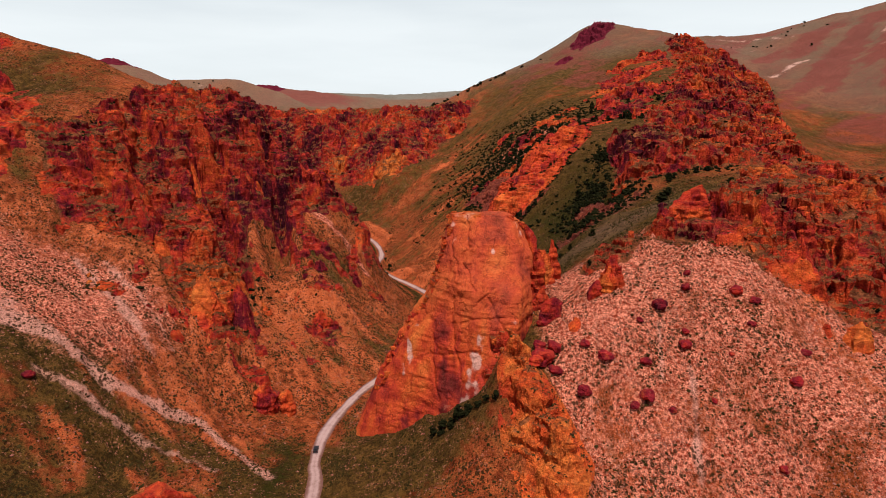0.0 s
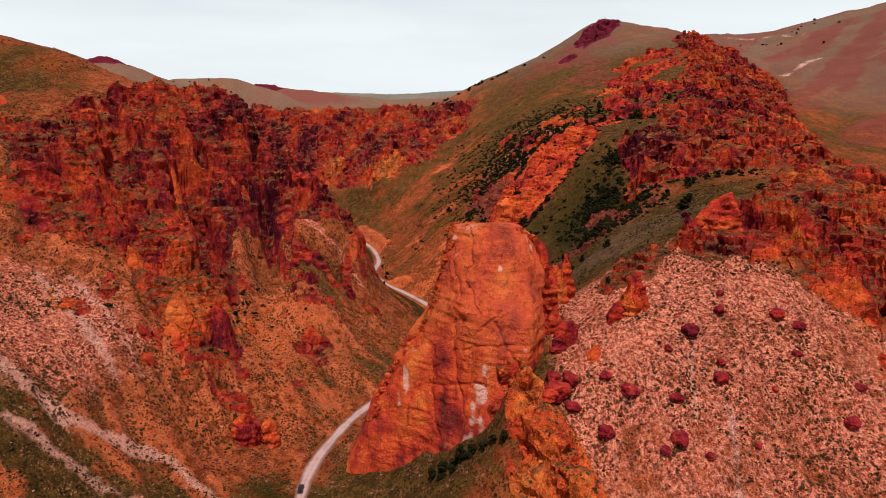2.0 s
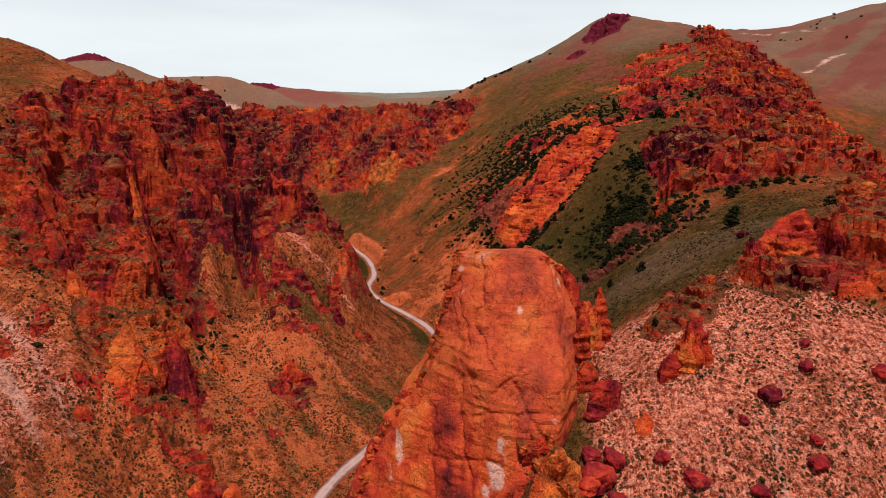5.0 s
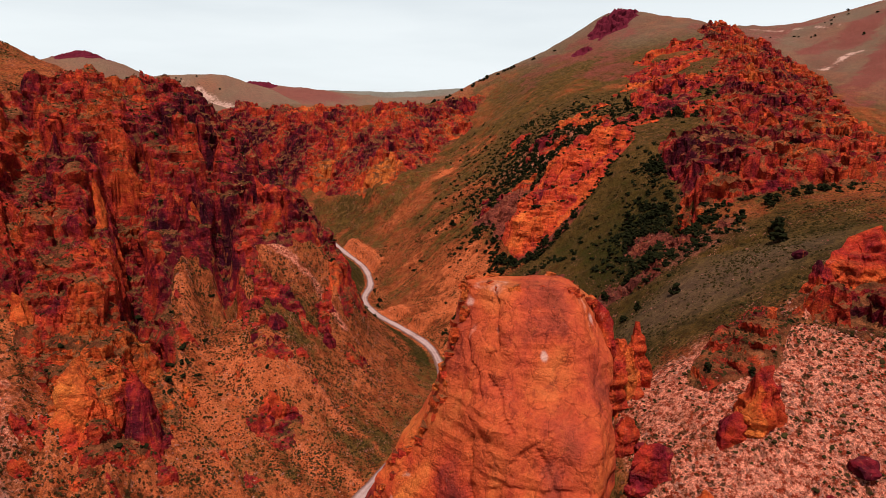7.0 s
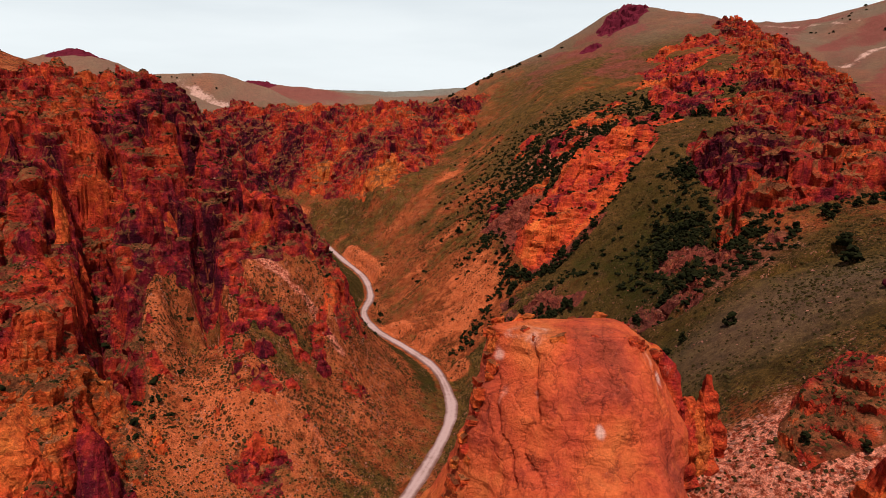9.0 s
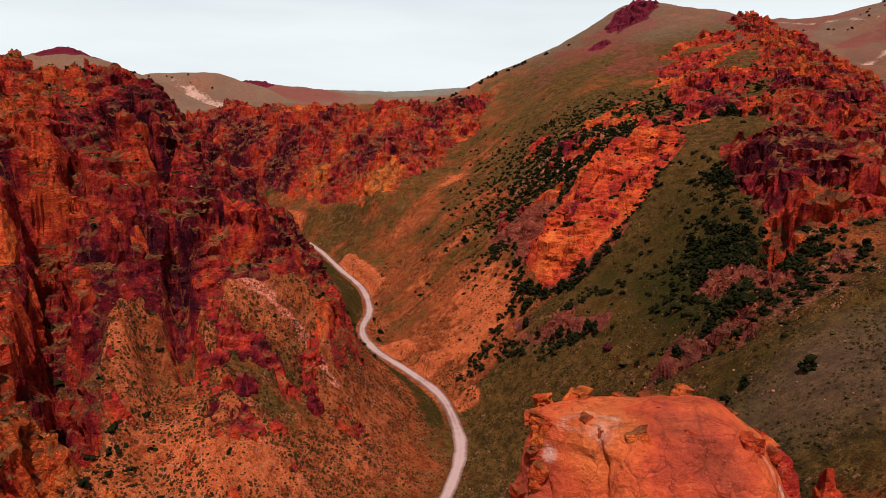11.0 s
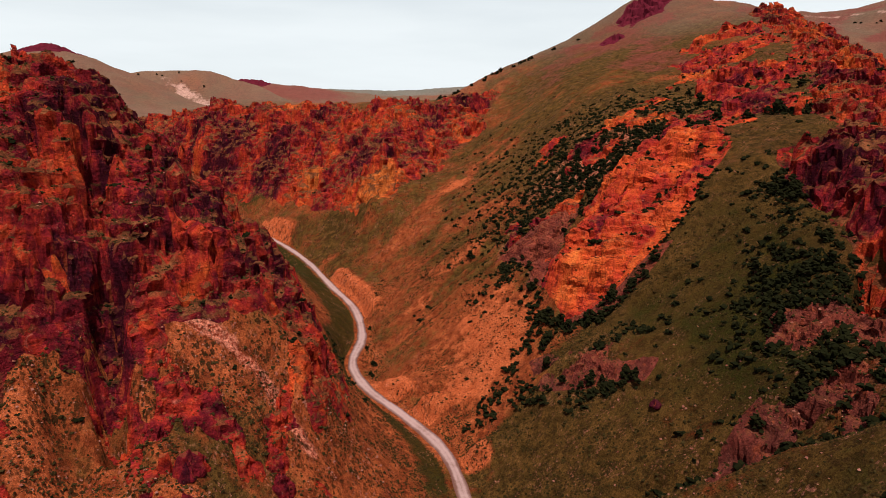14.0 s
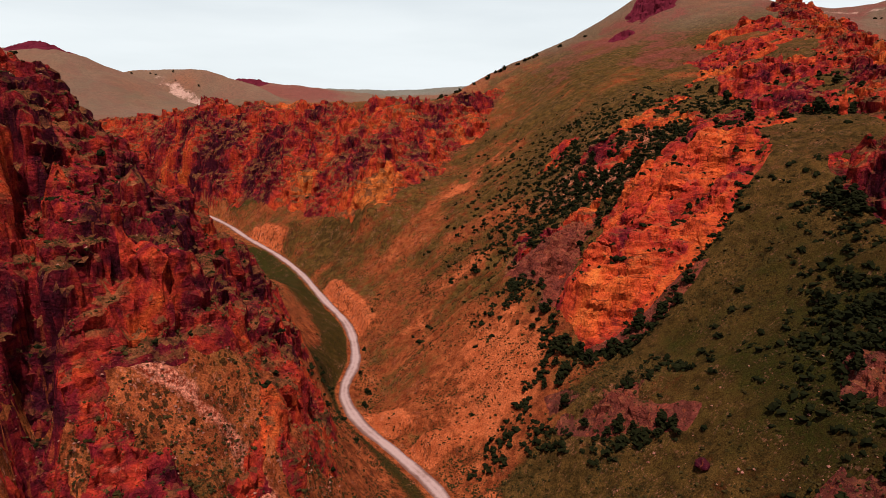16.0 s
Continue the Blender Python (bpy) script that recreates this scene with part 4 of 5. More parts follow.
    me = grid_mesh(name, X2, Y2, Z2, keep=sd > -3.5, attrs={"tone": t, "pale": pale + 0.0 * t, "wash": 1.0 + 0.0 * t}, material=material or ROCK, shade=False)
    flat = (up > 0.6) & (sd > 1)
    LEDGES.append(np.stack([X2[flat], Y2[flat], Z2[flat]], -1))
    return tagged(new(name, me), label, category, kind="stuff" if key in ("skirt", "thicket", "brow", "gully") else "")


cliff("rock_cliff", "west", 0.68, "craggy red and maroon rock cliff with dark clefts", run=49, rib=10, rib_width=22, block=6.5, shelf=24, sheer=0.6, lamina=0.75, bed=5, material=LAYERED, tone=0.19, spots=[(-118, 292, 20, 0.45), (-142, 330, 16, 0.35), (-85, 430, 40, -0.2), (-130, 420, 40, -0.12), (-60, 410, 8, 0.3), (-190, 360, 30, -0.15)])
# Lighter spots paint the foot's sunlit orange faces; darker ones keep recesses maroon.
cliff("rock_cliff", "head", 1.3, "long wall of red and orange rock towers", run=-42, tone=0.16, spots=[(-66, 726, 26, 0.5), (-310, 932, 14, 0.6), (-142, 812, 16, 0.5), (-200, 880, 30, -0.2), (-250, 930, 50, -0.2), (-100, 800, 22, -0.1)], rib=9, rib_width=22, shelf=30, block=4, sheer=0.6, lamina=0.6, material=LAYERED)
cliff("rock_outcrop", "prow", 0.5, "bright orange rock outcrop standing out of the slope", run=-62, rib=6, rib_width=13, block=2.2, shelf=14, tone=0.23, category="outcrop", bed=3.0, sheer=0.3, lamina=0.5, material=OCHRE, spots=[(48, 484, 13, 0.55), (66, 484, 9, 0.25), (62, 500, 8, -0.2), (78, 508, 12, -0.15), (96, 518, 9, -0.1), (84, 548, 12, 0.2), (118, 528, 12, 0.2)])
# The -0.2 spot paints deep shadow over the wall's own dark maroon.
cliff("rock_cliff", "east", 1.0, "layered red rock crags climbing the mountain", run=20, tone=0.18, rib=10, rib_width=13, shelf=13, block=5, sheer=0.65, bed=5.0, lamina=1.3, material=LAYERED, spots=[(120, 382, 8, 0.25), (145, 415, 26, -0.2), (250, 680, 40, 0.1)])
cliff("rock_outcrop", "gully", 0.7, "mauve and dark red ledges beside the gully", run=-30, rib=2.5, rib_width=8, block=2.5, shelf=8, sheer=0.4, tone=0.05, category="outcrop", bed=2.0, lamina=0.6, material=MAUVE)
cliff("rock_outcrop", "slab", 0.6, "smooth mauve rock slab beside the orange outcrop", run=-62, rib=2.5, rib_width=7, block=1.5, shelf=9, sheer=0.3, tone=0.3, category="outcrop", bed=1.6, lamina=0.3, pale=0.12, material=MAUVE)
cliff("rock_outcrop", "apron", 0.6, "mauve rock apron under the orange outcrop", run=0, rib=2.0, rib_width=7, block=1.5, shelf=9, sheer=0.3, tone=0.3, category="outcrop", bed=1.6, lamina=0.3, material=MAUVE)
cliff("rock_cliff", "upper", 1.5, "red rock knobs high on the mountainside", run=20, rib=6, rib_width=20, shelf=16, block=5, tone=0.22)
cliff("rock_cliff", "rim", 0.7, "red rock crags along the ridge above the scree", run=12, tone=0.30, rib=7, rib_width=12, shelf=14, block=4.5, sheer=0.5, bed=4, lamina=0.9, material=LAYERED)
cliff("rock_outcrop", "foot", 0.5, "orange and pale red fractured rock below the spire", run=60, rib=3.5, rib_width=7, block=2.0, shelf=14, sheer=0.4, tone=0.68, category="outcrop", bed=3)
cliff("rock_outcrop", "neck", 0.45, "broken pinkish red rock crest on the ridge beside the spire", run=40, rib=3, rib_width=9, block=4.5, shelf=7, sheer=0.5, lamina=1.0, pale=0.34, tone=0.28, material=LAYERED, category="outcrop", bed=2.5)
cliff("rock_outcrop", "skirt", 0.75, "broken red outcrops in the brushy slope under the cliff", run=49, rib=3, block=3.5, shelf=12, tone=0.22, category="outcrop")
cliff("rock_outcrop", "brow", 1.0, "low red ledges on the grassy hillside above the cliff", run=40, rib=3, block=4, shelf=12, tone=0.24, category="outcrop")
cliff("rock_outcrop", "thicket", 1.0, "scattered orange ledges among dark shrubs", run=30, rib=2, block=2.5, shelf=10, tone=0.22, category="outcrop")
cliff("rock_outcrop", "bench", 0.7, "pinkish broken rock among dark bushes below the outcrop", run=-20, rib=2.5, block=2.5, shelf=7, tone=0.2, category="outcrop", pale=0.14, lamina=0.5, bed=2.0, material=MAUVE)
cliff("hilltop_rock", "peak", 2.2, "dark maroon rock cap on the mountain's top", run=20, rib=5, rib_width=20, block=6, shelf=16, tone=-0.22, material=CAP, category="outcrop")
cliff("hilltop_rock", "flank", 2.2, "dark maroon ledges running down from the top", run=20, rib=3, rib_width=16, block=3, shelf=12, tone=-0.2, material=CAP, category="outcrop")
cliff("hilltop_rock", "mound", 4.0, "dark maroon rock cap on a far rounded hill", run=0, rib=0.8, rib_width=30, block=0.8, shelf=16, sheer=0.05, bed=1.0, lamina=0.1, tone=-0.22, material=CAP, category="outcrop")
cliff("hilltop_rock", "knoll", 6.0, "dark maroon rock cap on a distant ridge", run=0, rib=1.5, rib_width=40, block=1.5, shelf=18, sheer=0.1, bed=1.0, lamina=0.1, tone=-0.22, material=CAP, category="outcrop")


# ---- free-standing rocks ----
def lofted(name, levels, section, step_z, around, label, category, seed, tone=0.4, rough=1.0, material=None, pale=(), grooves=(), bulge=1.0, vary=1.0, streaks=0.0, top_rough=2.6, drop=None):
    """A rock built up of level sections. section(z) gives its plan outline as a closed list of corners."""
    zs = np.arange(levels[0], levels[1] + 0.01, step_z)
    rings = []
    for z in zs:
        pts = np.array(section(z))
        seg = np.hypot(*(np.roll(pts, -1, 0) - pts).T)
        cum = np.concatenate([[0], np.cumsum(seg)])
        s = np.linspace(0, cum[-1], around, endpoint=False)
        loop = np.vstack([pts, pts[:1]])
        ring = np.stack([np.interp(s, cum, loop[:, 0]), np.interp(s, cum, loop[:, 1])], -1)
        for _ in range(max(2, around // 40)):
            ring = (np.roll(ring, 1, 0) + 2 * ring + np.roll(ring, -1, 0)) / 4
        rings.append(ring)
    R = np.array(rings)
    top = R[-1]
    mid = top.mean(0)
    caps = [mid + (top - mid) * f for f in (0.86, 0.66, 0.42, 0.2, 0.02)]
    R = np.concatenate([R, np.array(caps)], 0)
    X, Y = R[:, :, 0], R[:, :, 1]
    lift = np.concatenate([zs, zs[-1] + np.array([0.35, 0.6, 0.75, 0.85, 0.9]) * step_z])
    Z = np.repeat(lift[:, None], X.shape[1], 1)
    n = len(zs)
    tops = np.concatenate([np.zeros(n), np.ones(5)])[:, None]
    Z = Z + (smooth(Z, levels[1] - 9, levels[1])) * (top_rough * fbm2(X, Y, 9, 3, seed + 3))
    if drop:
        Z = Z - smooth(Z, levels[1] - 22, levels[1]) * drop[2] * smooth(X, drop[0], drop[1])
    dx, dy = X - X.mean(1, keepdims=True), Y - Y.mean(1, keepdims=True)
    ln = np.hypot(dx, dy) + 1e-6
    cell = vnoise3(X / 7, Y / 7, Z / 9, seed) * 1.5 + vnoise3(X / 3.2, Y / 3.2, Z / 4, seed + 1) * 0.8 + vnoise3(X / 1.3, Y / 1.3, Z / 1.6, seed + 2) * 0.35
    lamin = vnoise3(X / 9, Y / 9, Z / 1.2, seed + 5) * 0.35
    push = rough * (bulge * cell + lamin)
    for pts, half, depth in grooves:
        d = np.full(X.shape, 1e9)
        for (ax, az), (bx, bz) in zip(pts, pts[1:]):
            ex, ez = bx - ax, bz - az
            wob = 0.8 * vnoise2(Z / 3, X / 3, seed + 9)
            t = np.clip(((X + wob - ax) * ex + (Z - az) * ez) / (ex * ex + ez * ez), 0, 1)
            d = np.minimum(d, np.hypot(X + wob - ax - t * ex, Z - az - t * ez))
        push = push - 0.35 * depth * np.exp(-(d / half) ** 2) * (dy < 0)
    push = push * (1 - 0.7 * tops)
    X2, Y2 = X + dx / ln * push, Y + dy / ln * push
    t = tone + vary * (0.5 * vnoise3(X / 11, Y / 11, Z / 14, seed + 7) + 0.25 * vnoise3(X / 4, Y / 4, Z / 6, seed + 8))
    pl = np.zeros(X.shape)
    for cx, cz, rx, rz, gain in pale:
        pl = np.maximum(pl, gain * np.exp(-(((X - cx) / rx) ** 2 + ((Z - cz) / rz) ** 2)) * (dy < 0))
    me = grid_mesh(name, X2, Y2, Z, attrs={"tone": t + streaks * 0.45 * vnoise3(X / 3.2, Y / 3.2, Z / 30, seed + 11) * (1 - smooth(Z, 42, 62)), "pale": pl * (1 + 0.8 * vnoise3(X / 2, Y / 2, Z / 3, seed + 12)), "wash": 0.35 + 0.65 * smooth(Z + 5 * vnoise2(X / 5, Y / 5, seed), 38, 58)}, material=material or CRAG, wrap=True, shade=False)
    me.flip_normals()
    return tagged(new(name, me), label, category)


def spire_section(z):
    lv = (-12, 5, 22, 36, 50, 60, 68, 76, 90)
    xl = np.interp(z, lv, (-40, -33, -26, -18.5, -9.5, -5, -2.5, -0.8, 3.2))
    xr = np.interp(z, lv, (34, 35, 36, 36.5, 37, 37, 37, 36.4, 33))
    yf = np.interp(z, lv, (205, 206, 207, 211, 214, 218, 227, 232, 242))
    yl = np.interp(z, lv, (241, 242, 244, 246, 246, 244, 244, 246, 248.5))
    yb = np.interp(z, lv, (268, 266, 264, 262, 260, 258, 256, 254, 251.5))
    k = np.interp(z, (20, 75), (0.42, 0.80))
    w = xr - xl
    return [(xl, yl), (xl + 0.06 * w, yl + 0.3 * k * (yf - yl)), (xl + 0.34 * w, yl + k * (yf - yl)), (xl + 0.64 * w, yl + 0.96 * (yf - yl)), (xr - 0.17 * w, yf + 0.3), (xr - 0.6, yf + 0.3 * (yb - yf)), (xr, yb - 3),
            (xr - 0.2 * w, yb), (xl + 0.3 * w, yb + 1), (xl + 1, 0.4 * yl + 0.6 * yb)]


spire = new("rock_spire")
tagged(spire, "tall orange-red rock spire with a flat leaning face", "rock")
slab = lofted("slab", (-12, 88.0), spire_section, 0.6, 280, "", "", 201, tone=0.37, rough=0.8, material=SLAB,
              pale=[(20.3, 74, 1.6, 2.2, 0.5), (4, 82, 2, 4, 0.4), (10, 78, 1.6, 4, 0.4), (32, 80, 2.5, 5, 0.45), (26, 34, 4, 5, 0.45), (14.5, 41, 2.0, 5.0, 0.7), (13, 34, 2.8, 6.0, 0.75), (11, 26, 3.2, 6.0, 0.75), (8.5, 18, 3.0, 6.0, 0.65), (21, 42, 3.0, 4.0, 0.5), (27, 48, 4.0, 5.0, 0.5), (-11, 46, 1.6, 9.0, 0.62), (-14, 32, 1.8, 9.0, 0.62), (-17, 20, 1.6, 9.0, 0.5), (10, 87, 9, 2.5, 0.42), (26, 85, 8, 2.5, 0.40), (9, 81, 6, 4, 0.34), (29, 83, 5, 3, 0.34), (5, 77, 3, 6, 0.34), (24, 40, 6, 5, 0.40), (14, 58, 8, 5, 0.3)],
              grooves=[([(9, 88), (10, 79), (8, 70), (12, 60)], 0.6, 2.2), ([(3, 80), (5, 70), (6, 64)], 0.5, 1.8), ([(4, 56), (4, 40), (7, 26)], 0.6, 2.4), ([(18, 58), (24, 47), (29, 42)], 0.6, 2.0),
                       ([(12, 54), (20, 62), (25, 66)], 0.5, 1.2), ([(-4, 44), (-5, 30), (-2, 14)], 0.7, 2.0), ([(15, 30), (21, 22)], 0.9, 2.6), ([(-12, 30), (-14, 10)], 0.8, 1.8), ([(6, 46), (14, 50), (26, 52)], 0.5, 1.2),
                       ([(-8, 30), (4, 34), (14, 38)], 0.5, 1.0), ([(20, 40), (27, 30), (27, 20)], 0.7, 1.8)], bulge=0.75, vary=0.7, streaks=0.5, top_rough=0.6, drop=(25, 37, 5.0))
slab.parent = spire


def ledge_block(x, y, z, w, d, h, seed, parent):
    """A cracked-off block sticking to the spire's edge."""
    bm = bmesh.new()
    bmesh.ops.create_cube(bm, size=1.0)
    bmesh.ops.subdivide_edges(bm, edges=bm.edges[:], cuts=3, use_grid_fill=True)
    off = Vector((seed * 1.3, seed * 0.7, seed * 2.1))
    for v in bm.verts:
        v.co = v.co * (1 + 0.35 * noise.noise(v.co * 1.6 + off)) + 0.10 * noise.noise_vector(v.co * 3 + off)
        v.co = Vector((x, y, z)) + Euler((seed * 0.7 % 0.5 - 0.25, seed * 1.1 % 0.6 - 0.3, seed)).to_matrix() @ Vector((v.co.x * w, v.co.y * d, v.co.z * h))
    ob = part("block", bm, ROCK, parent)
    for nm, val in (("tone", 0.25 + 0.4 * ((seed * 37) % 10) / 10), ("pale", 0.0)):
        at = ob.data.attributes.new(nm, "FLOAT", "POINT")
        at.data.foreach_set("value", np.full(len(ob.data.vertices), val, np.float32))
    return ob


rb = random.Random(12)
for i in range(46):
    z = 10 + 76 * (i / 45)
    sec = spire_section(z)
    u = rb.random()
    x = sec[0][0] * (1 - u * 0.8) + sec[1][0] * u * 0.8 + rb.uniform(0.2, 1.6)
    y = sec[0][1] * (1 - u * 0.8) + sec[1][1] * u * 0.8 - 0.5
    ledge_block(x, y, z, rb.uniform(1.0, 2.2), rb.uniform(1.6, 3.2), rb.uniform(0.8, 2.4), i + 3, spire)


for i in range(30):
    z = rb.uniform(2, 46)
    sec = spire_section(z)
    u = rb.random()
    ledge_block(sec[3][0] * (1 - u) + sec[4][0] * u, sec[3][1] * (1 - u) + sec[4][1] * u + rb.uniform(0.4, 1.2), z, rb.uniform(1.6, 4.5), rb.uniform(1.2, 2.4), rb.uniform(1.6, 5.0), i + 60, spire)


for i in range(44):
    sec = spire_section(87.5)
    k, u = rb.randrange(0, 9), rb.random()
    bx = sec[k][0] * (1 - u) + sec[k + 1][0] * u
    ledge_block(bx, sec[k][1] * (1 - u) + sec[k + 1][1] * u + rb.uniform(0.5, 2.0), 87.0 + rb.uniform(-1.3, 0.2) - 5.0 * float(smooth(bx, 25, 37)), rb.uniform(1.2, 3.4), rb.uniform(1.2, 2.6), rb.uniform(0.8, 2.0), i + 110, spire)


def unit_ball(cuts):
    bm = bmesh.new()
    bmesh.ops.create_icosphere(bm, subdivisions=cuts, radius=1.0)
    co, faces = np.array([v.co for v in bm.verts]), np.array([[v.index for v in f.verts] for f in bm.faces])
    bm.free()
    return co, faces


BALLS = {"small": unit_ball(5), "large": unit_ball(6)}


def split_block(rnd, ball):
    """A unit block broken off along joints: upright faces all round, a sloping top, all cut from a ball."""
    cuts = []
    turn = rnd.uniform(0, 360)
    for k in range(6):
        a, e = radians(turn + 60 * k + rnd.uniform(-18, 18)), radians(rnd.uniform(-8, 14))
        cuts.append((math.cos(a) * math.cos(e), math.sin(a) * math.cos(e), math.sin(e), rnd.uniform(0.66, 0.95)))
    for k in range(4):
        a, e = radians(turn + 90 * k + rnd.uniform(-30, 30)), radians(rnd.uniform(35, 70))
        cuts.append((math.cos(a) * math.cos(e), math.sin(a) * math.cos(e), math.sin(e), rnd.uniform(0.72, 0.98)))
    cuts.append((rnd.uniform(-0.3, 0.3), rnd.uniform(-0.3, 0.3), 0.95, rnd.uniform(0.78, 0.95)))
    c = np.array(cuts)
    r = np.min(c[:, 3][None] / np.maximum(ball @ c[:, :3].T, 0.05), 1)
    return ball * np.minimum(r, 1.35)[:, None]


def crag(name, cx, cy, rx, ry, z0, z1, seed, label, tone=0.4, taper=0.45, lean=(0.0, 0.0), category="rock", turn=0.0, rough=1.0, material=None):
    """A jointed crag: one main block with lesser ones standing against it."""
    rnd = random.Random(seed)
    ball, faces = BALLS["large" if max(rx, ry) > 9 else "small"]
    thing = new(name)
    high = z1 - z0
    for k in range(6):
        wide = 0.9 if k == 0 else rnd.uniform(0.38, 0.62)
        tall = 1.0 if k == 0 else rnd.uniform(0.5, 0.95)
        a, off = rnd.uniform(0, 2 * math.pi), 0.0 if k == 0 else rnd.uniform(0.45, 0.72)
        b = split_block(rnd, ball)
        x, y = rx * (off * math.cos(a) + wide * b[:, 0]), ry * (off * math.sin(a) + wide * b[:, 1])
        z = np.maximum(z0 + high * tall * (0.40 + 0.66 * b[:, 2]), z0)
        f = np.clip((z - z0) / high, 0, 1)
        x, y = x * (1 - taper * f ** 1.3), y * (1 - taper * f ** 1.3)
        c, q = math.cos(radians(turn)), math.sin(radians(turn))
        x, y = cx + lean[0] * f + x * c - y * q, cy + lean[1] * f + x * q + y * c
        size = min(rx, ry) / 6
        push = rough * (0.42 * size * vnoise3(x / 3.4, y / 3.4, z / 4.5, seed) + 0.30 * np.tanh(2.5 * vnoise3(x / 7, y / 7, z / 1.3, seed + 1)) + 0.22 * vnoise3(x / 1.2, y / 1.2, z / 1.4, seed + 2))
        push = push - 0.5 * size * (np.abs(vnoise3(x / 5, y / 5, z / 11, seed + 4)) < 0.06)
        t = tone + rnd.uniform(-0.12, 0.12) + 0.22 * vnoise3(x / 8, y / 8, z / 9, seed + 7)
        co = np.stack([x + ball[:, 0] * push, y + ball[:, 1] * push, z + 0.4 * ball[:, 2] * push], -1)
        block = new("block", array_mesh("block", co, faces, material or CRAG, {"tone": t, "pale": 0.0 * t, "wash": 0.0 * t + 1.0}, shade=False))
        block.parent = thing
    return tagged(thing, label, category)


crag("rock_crag", 39, 251, 6.5, 6, 46, 80, 306, "red rock shoulder leaning on the spire", 0.45, 0.3, (-1.5, 0), rough=2.0)
crag("rock_crag", 44, 253, 6.8, 5, 46, 69, 307, "broken orange rock on the ridge beside the spire", 0.5, 0.3, rough=2.0)
crag("rock_crag", 49.5, 255, 4.6, 4.2, 48, 74.5, 308, "curved orange rock horn on the ridge", 0.55, 0.35, (-1.6, 0), rough=1.5)
crag("rock_crag", 66.5, 229, 5.4, 5.0, 52, 73, 309, "orange rock knob standing in the scree", 0.5, 0.2, (0.8, 0), rough=1.9)
crag("rock_crag", 61, 227, 5.5, 4, 50, 64, 310, "dark red rock stump in the scree", 0.05, 0.35, rough=1.9)
crag("rock_crag", 138, 247, 8, 6, 52, 93, 322, "pointed orange-red rock pinnacle on the ridge", 0.5, 0.65, (-1.5, 2), rough=2.0)
crag("rock_crag", 147, 246, 6, 5.5, 48, 82, 324, "dark red rock tooth beside the pinnacle", 0.15, 0.5, (1, 1), rough=2.0)
crag("rock_crag", 157, 246, 8, 6, 46, 86, 323, "dark red jagged crag on the ridge", 0.2, 0.55, (-2, 3), rough=2.0)
crag("rock_crag", 112, 267, 16, 8, 64, 97, 328, "broad crimson and orange rock wedge on the ridge", 0.38, 0.45, (4, 3), rough=2.2, turn=8)
crag("rock_crag", 98, 263, 7, 5, 64, 88, 329, "low crimson rock shoulder on the ridge", 0.2, 0.4, rough=2.0)
crag("rock_crag", 44.5, 226, 6.5, 4.5, 40, 57, 330, "mauve-red cracked rock block below the ridge", 0.2, 0.25, rough=1.8)
crag("rock_crag", 51, 216, 3.2, 3.2, 40, 52, 331, "small brown-red rock block in the scree", 0.3, 0.3, rough=1.5)
crag("rock_crag", 41, 236, 4.0, 3.5, 46, 58, 332, "small mauve rock block beside the spire", 0.25, 0.3, rough=1.5)
crag("rock_crag", 152, 205, 9, 6, 32, 55, 311, "orange rock crag low on the scree slope", 0.5, 0.5)
crag("rock_crag", 143, 209, 4, 4, 38, 52, 312, "dark red rock stump on the scree slope", 0.15, 0.4)
crag("rock_crag", -302, 414, 11, 9, 132, 162, 313, "isolated red rock crag on the grassy hillside", 0.3, 0.35)
crag("rock_crag", 168, 533, 3.5, 3.5, 120, 140, 314, "pointed red rock tooth on the spur", 0.4, 0.85)
crag("rock_crag", -84, 258, 7, 5, -10, 5, 315, "brown rock block at the foot of the slope", 0.3, 0.3, turn=30, rough=2.0)
crag("rock_crag", -75, 262, 5, 6, -12, 0, 316, "brown rock block above the road", 0.25, 0.3, turn=-20, rough=2.0)
crag("rock_crag", -97, 181, 13, 8, -8, 4, 317, "red rock outcrop in the green slope", 0.35, 0.5)
crag("rock_crag", -79, 368, 8, 5, 24, 40, 325, "low dark crimson outcrop in the brushy slope", 0.02, 0.5, turn=35, rough=1.5)
crag("rock_crag", -58, 378, 4.5, 4, 10, 27, 326, "dark red rock stub in the brushy slope", 0.05, 0.5, turn=35, rough=1.5)
crag("rock_crag", -66, 360, 5, 3.5, 14, 26, 327, "low crimson ledge in the brushy slope", 0.12, 0.5, turn=35, rough=1.5)
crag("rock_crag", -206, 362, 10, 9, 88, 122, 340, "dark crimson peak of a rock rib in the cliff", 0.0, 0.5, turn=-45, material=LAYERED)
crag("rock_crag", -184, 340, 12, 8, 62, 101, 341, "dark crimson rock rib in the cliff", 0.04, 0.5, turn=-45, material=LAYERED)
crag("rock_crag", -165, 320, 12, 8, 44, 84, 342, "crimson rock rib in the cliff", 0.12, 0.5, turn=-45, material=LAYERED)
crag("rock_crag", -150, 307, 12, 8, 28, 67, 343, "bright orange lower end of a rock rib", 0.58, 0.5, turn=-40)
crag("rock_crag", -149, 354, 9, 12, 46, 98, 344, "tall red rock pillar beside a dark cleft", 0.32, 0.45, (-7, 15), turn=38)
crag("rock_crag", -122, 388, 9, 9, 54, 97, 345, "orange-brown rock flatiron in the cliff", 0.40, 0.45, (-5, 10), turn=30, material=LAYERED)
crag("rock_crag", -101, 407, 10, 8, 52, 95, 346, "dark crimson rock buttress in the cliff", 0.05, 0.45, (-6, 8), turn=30)
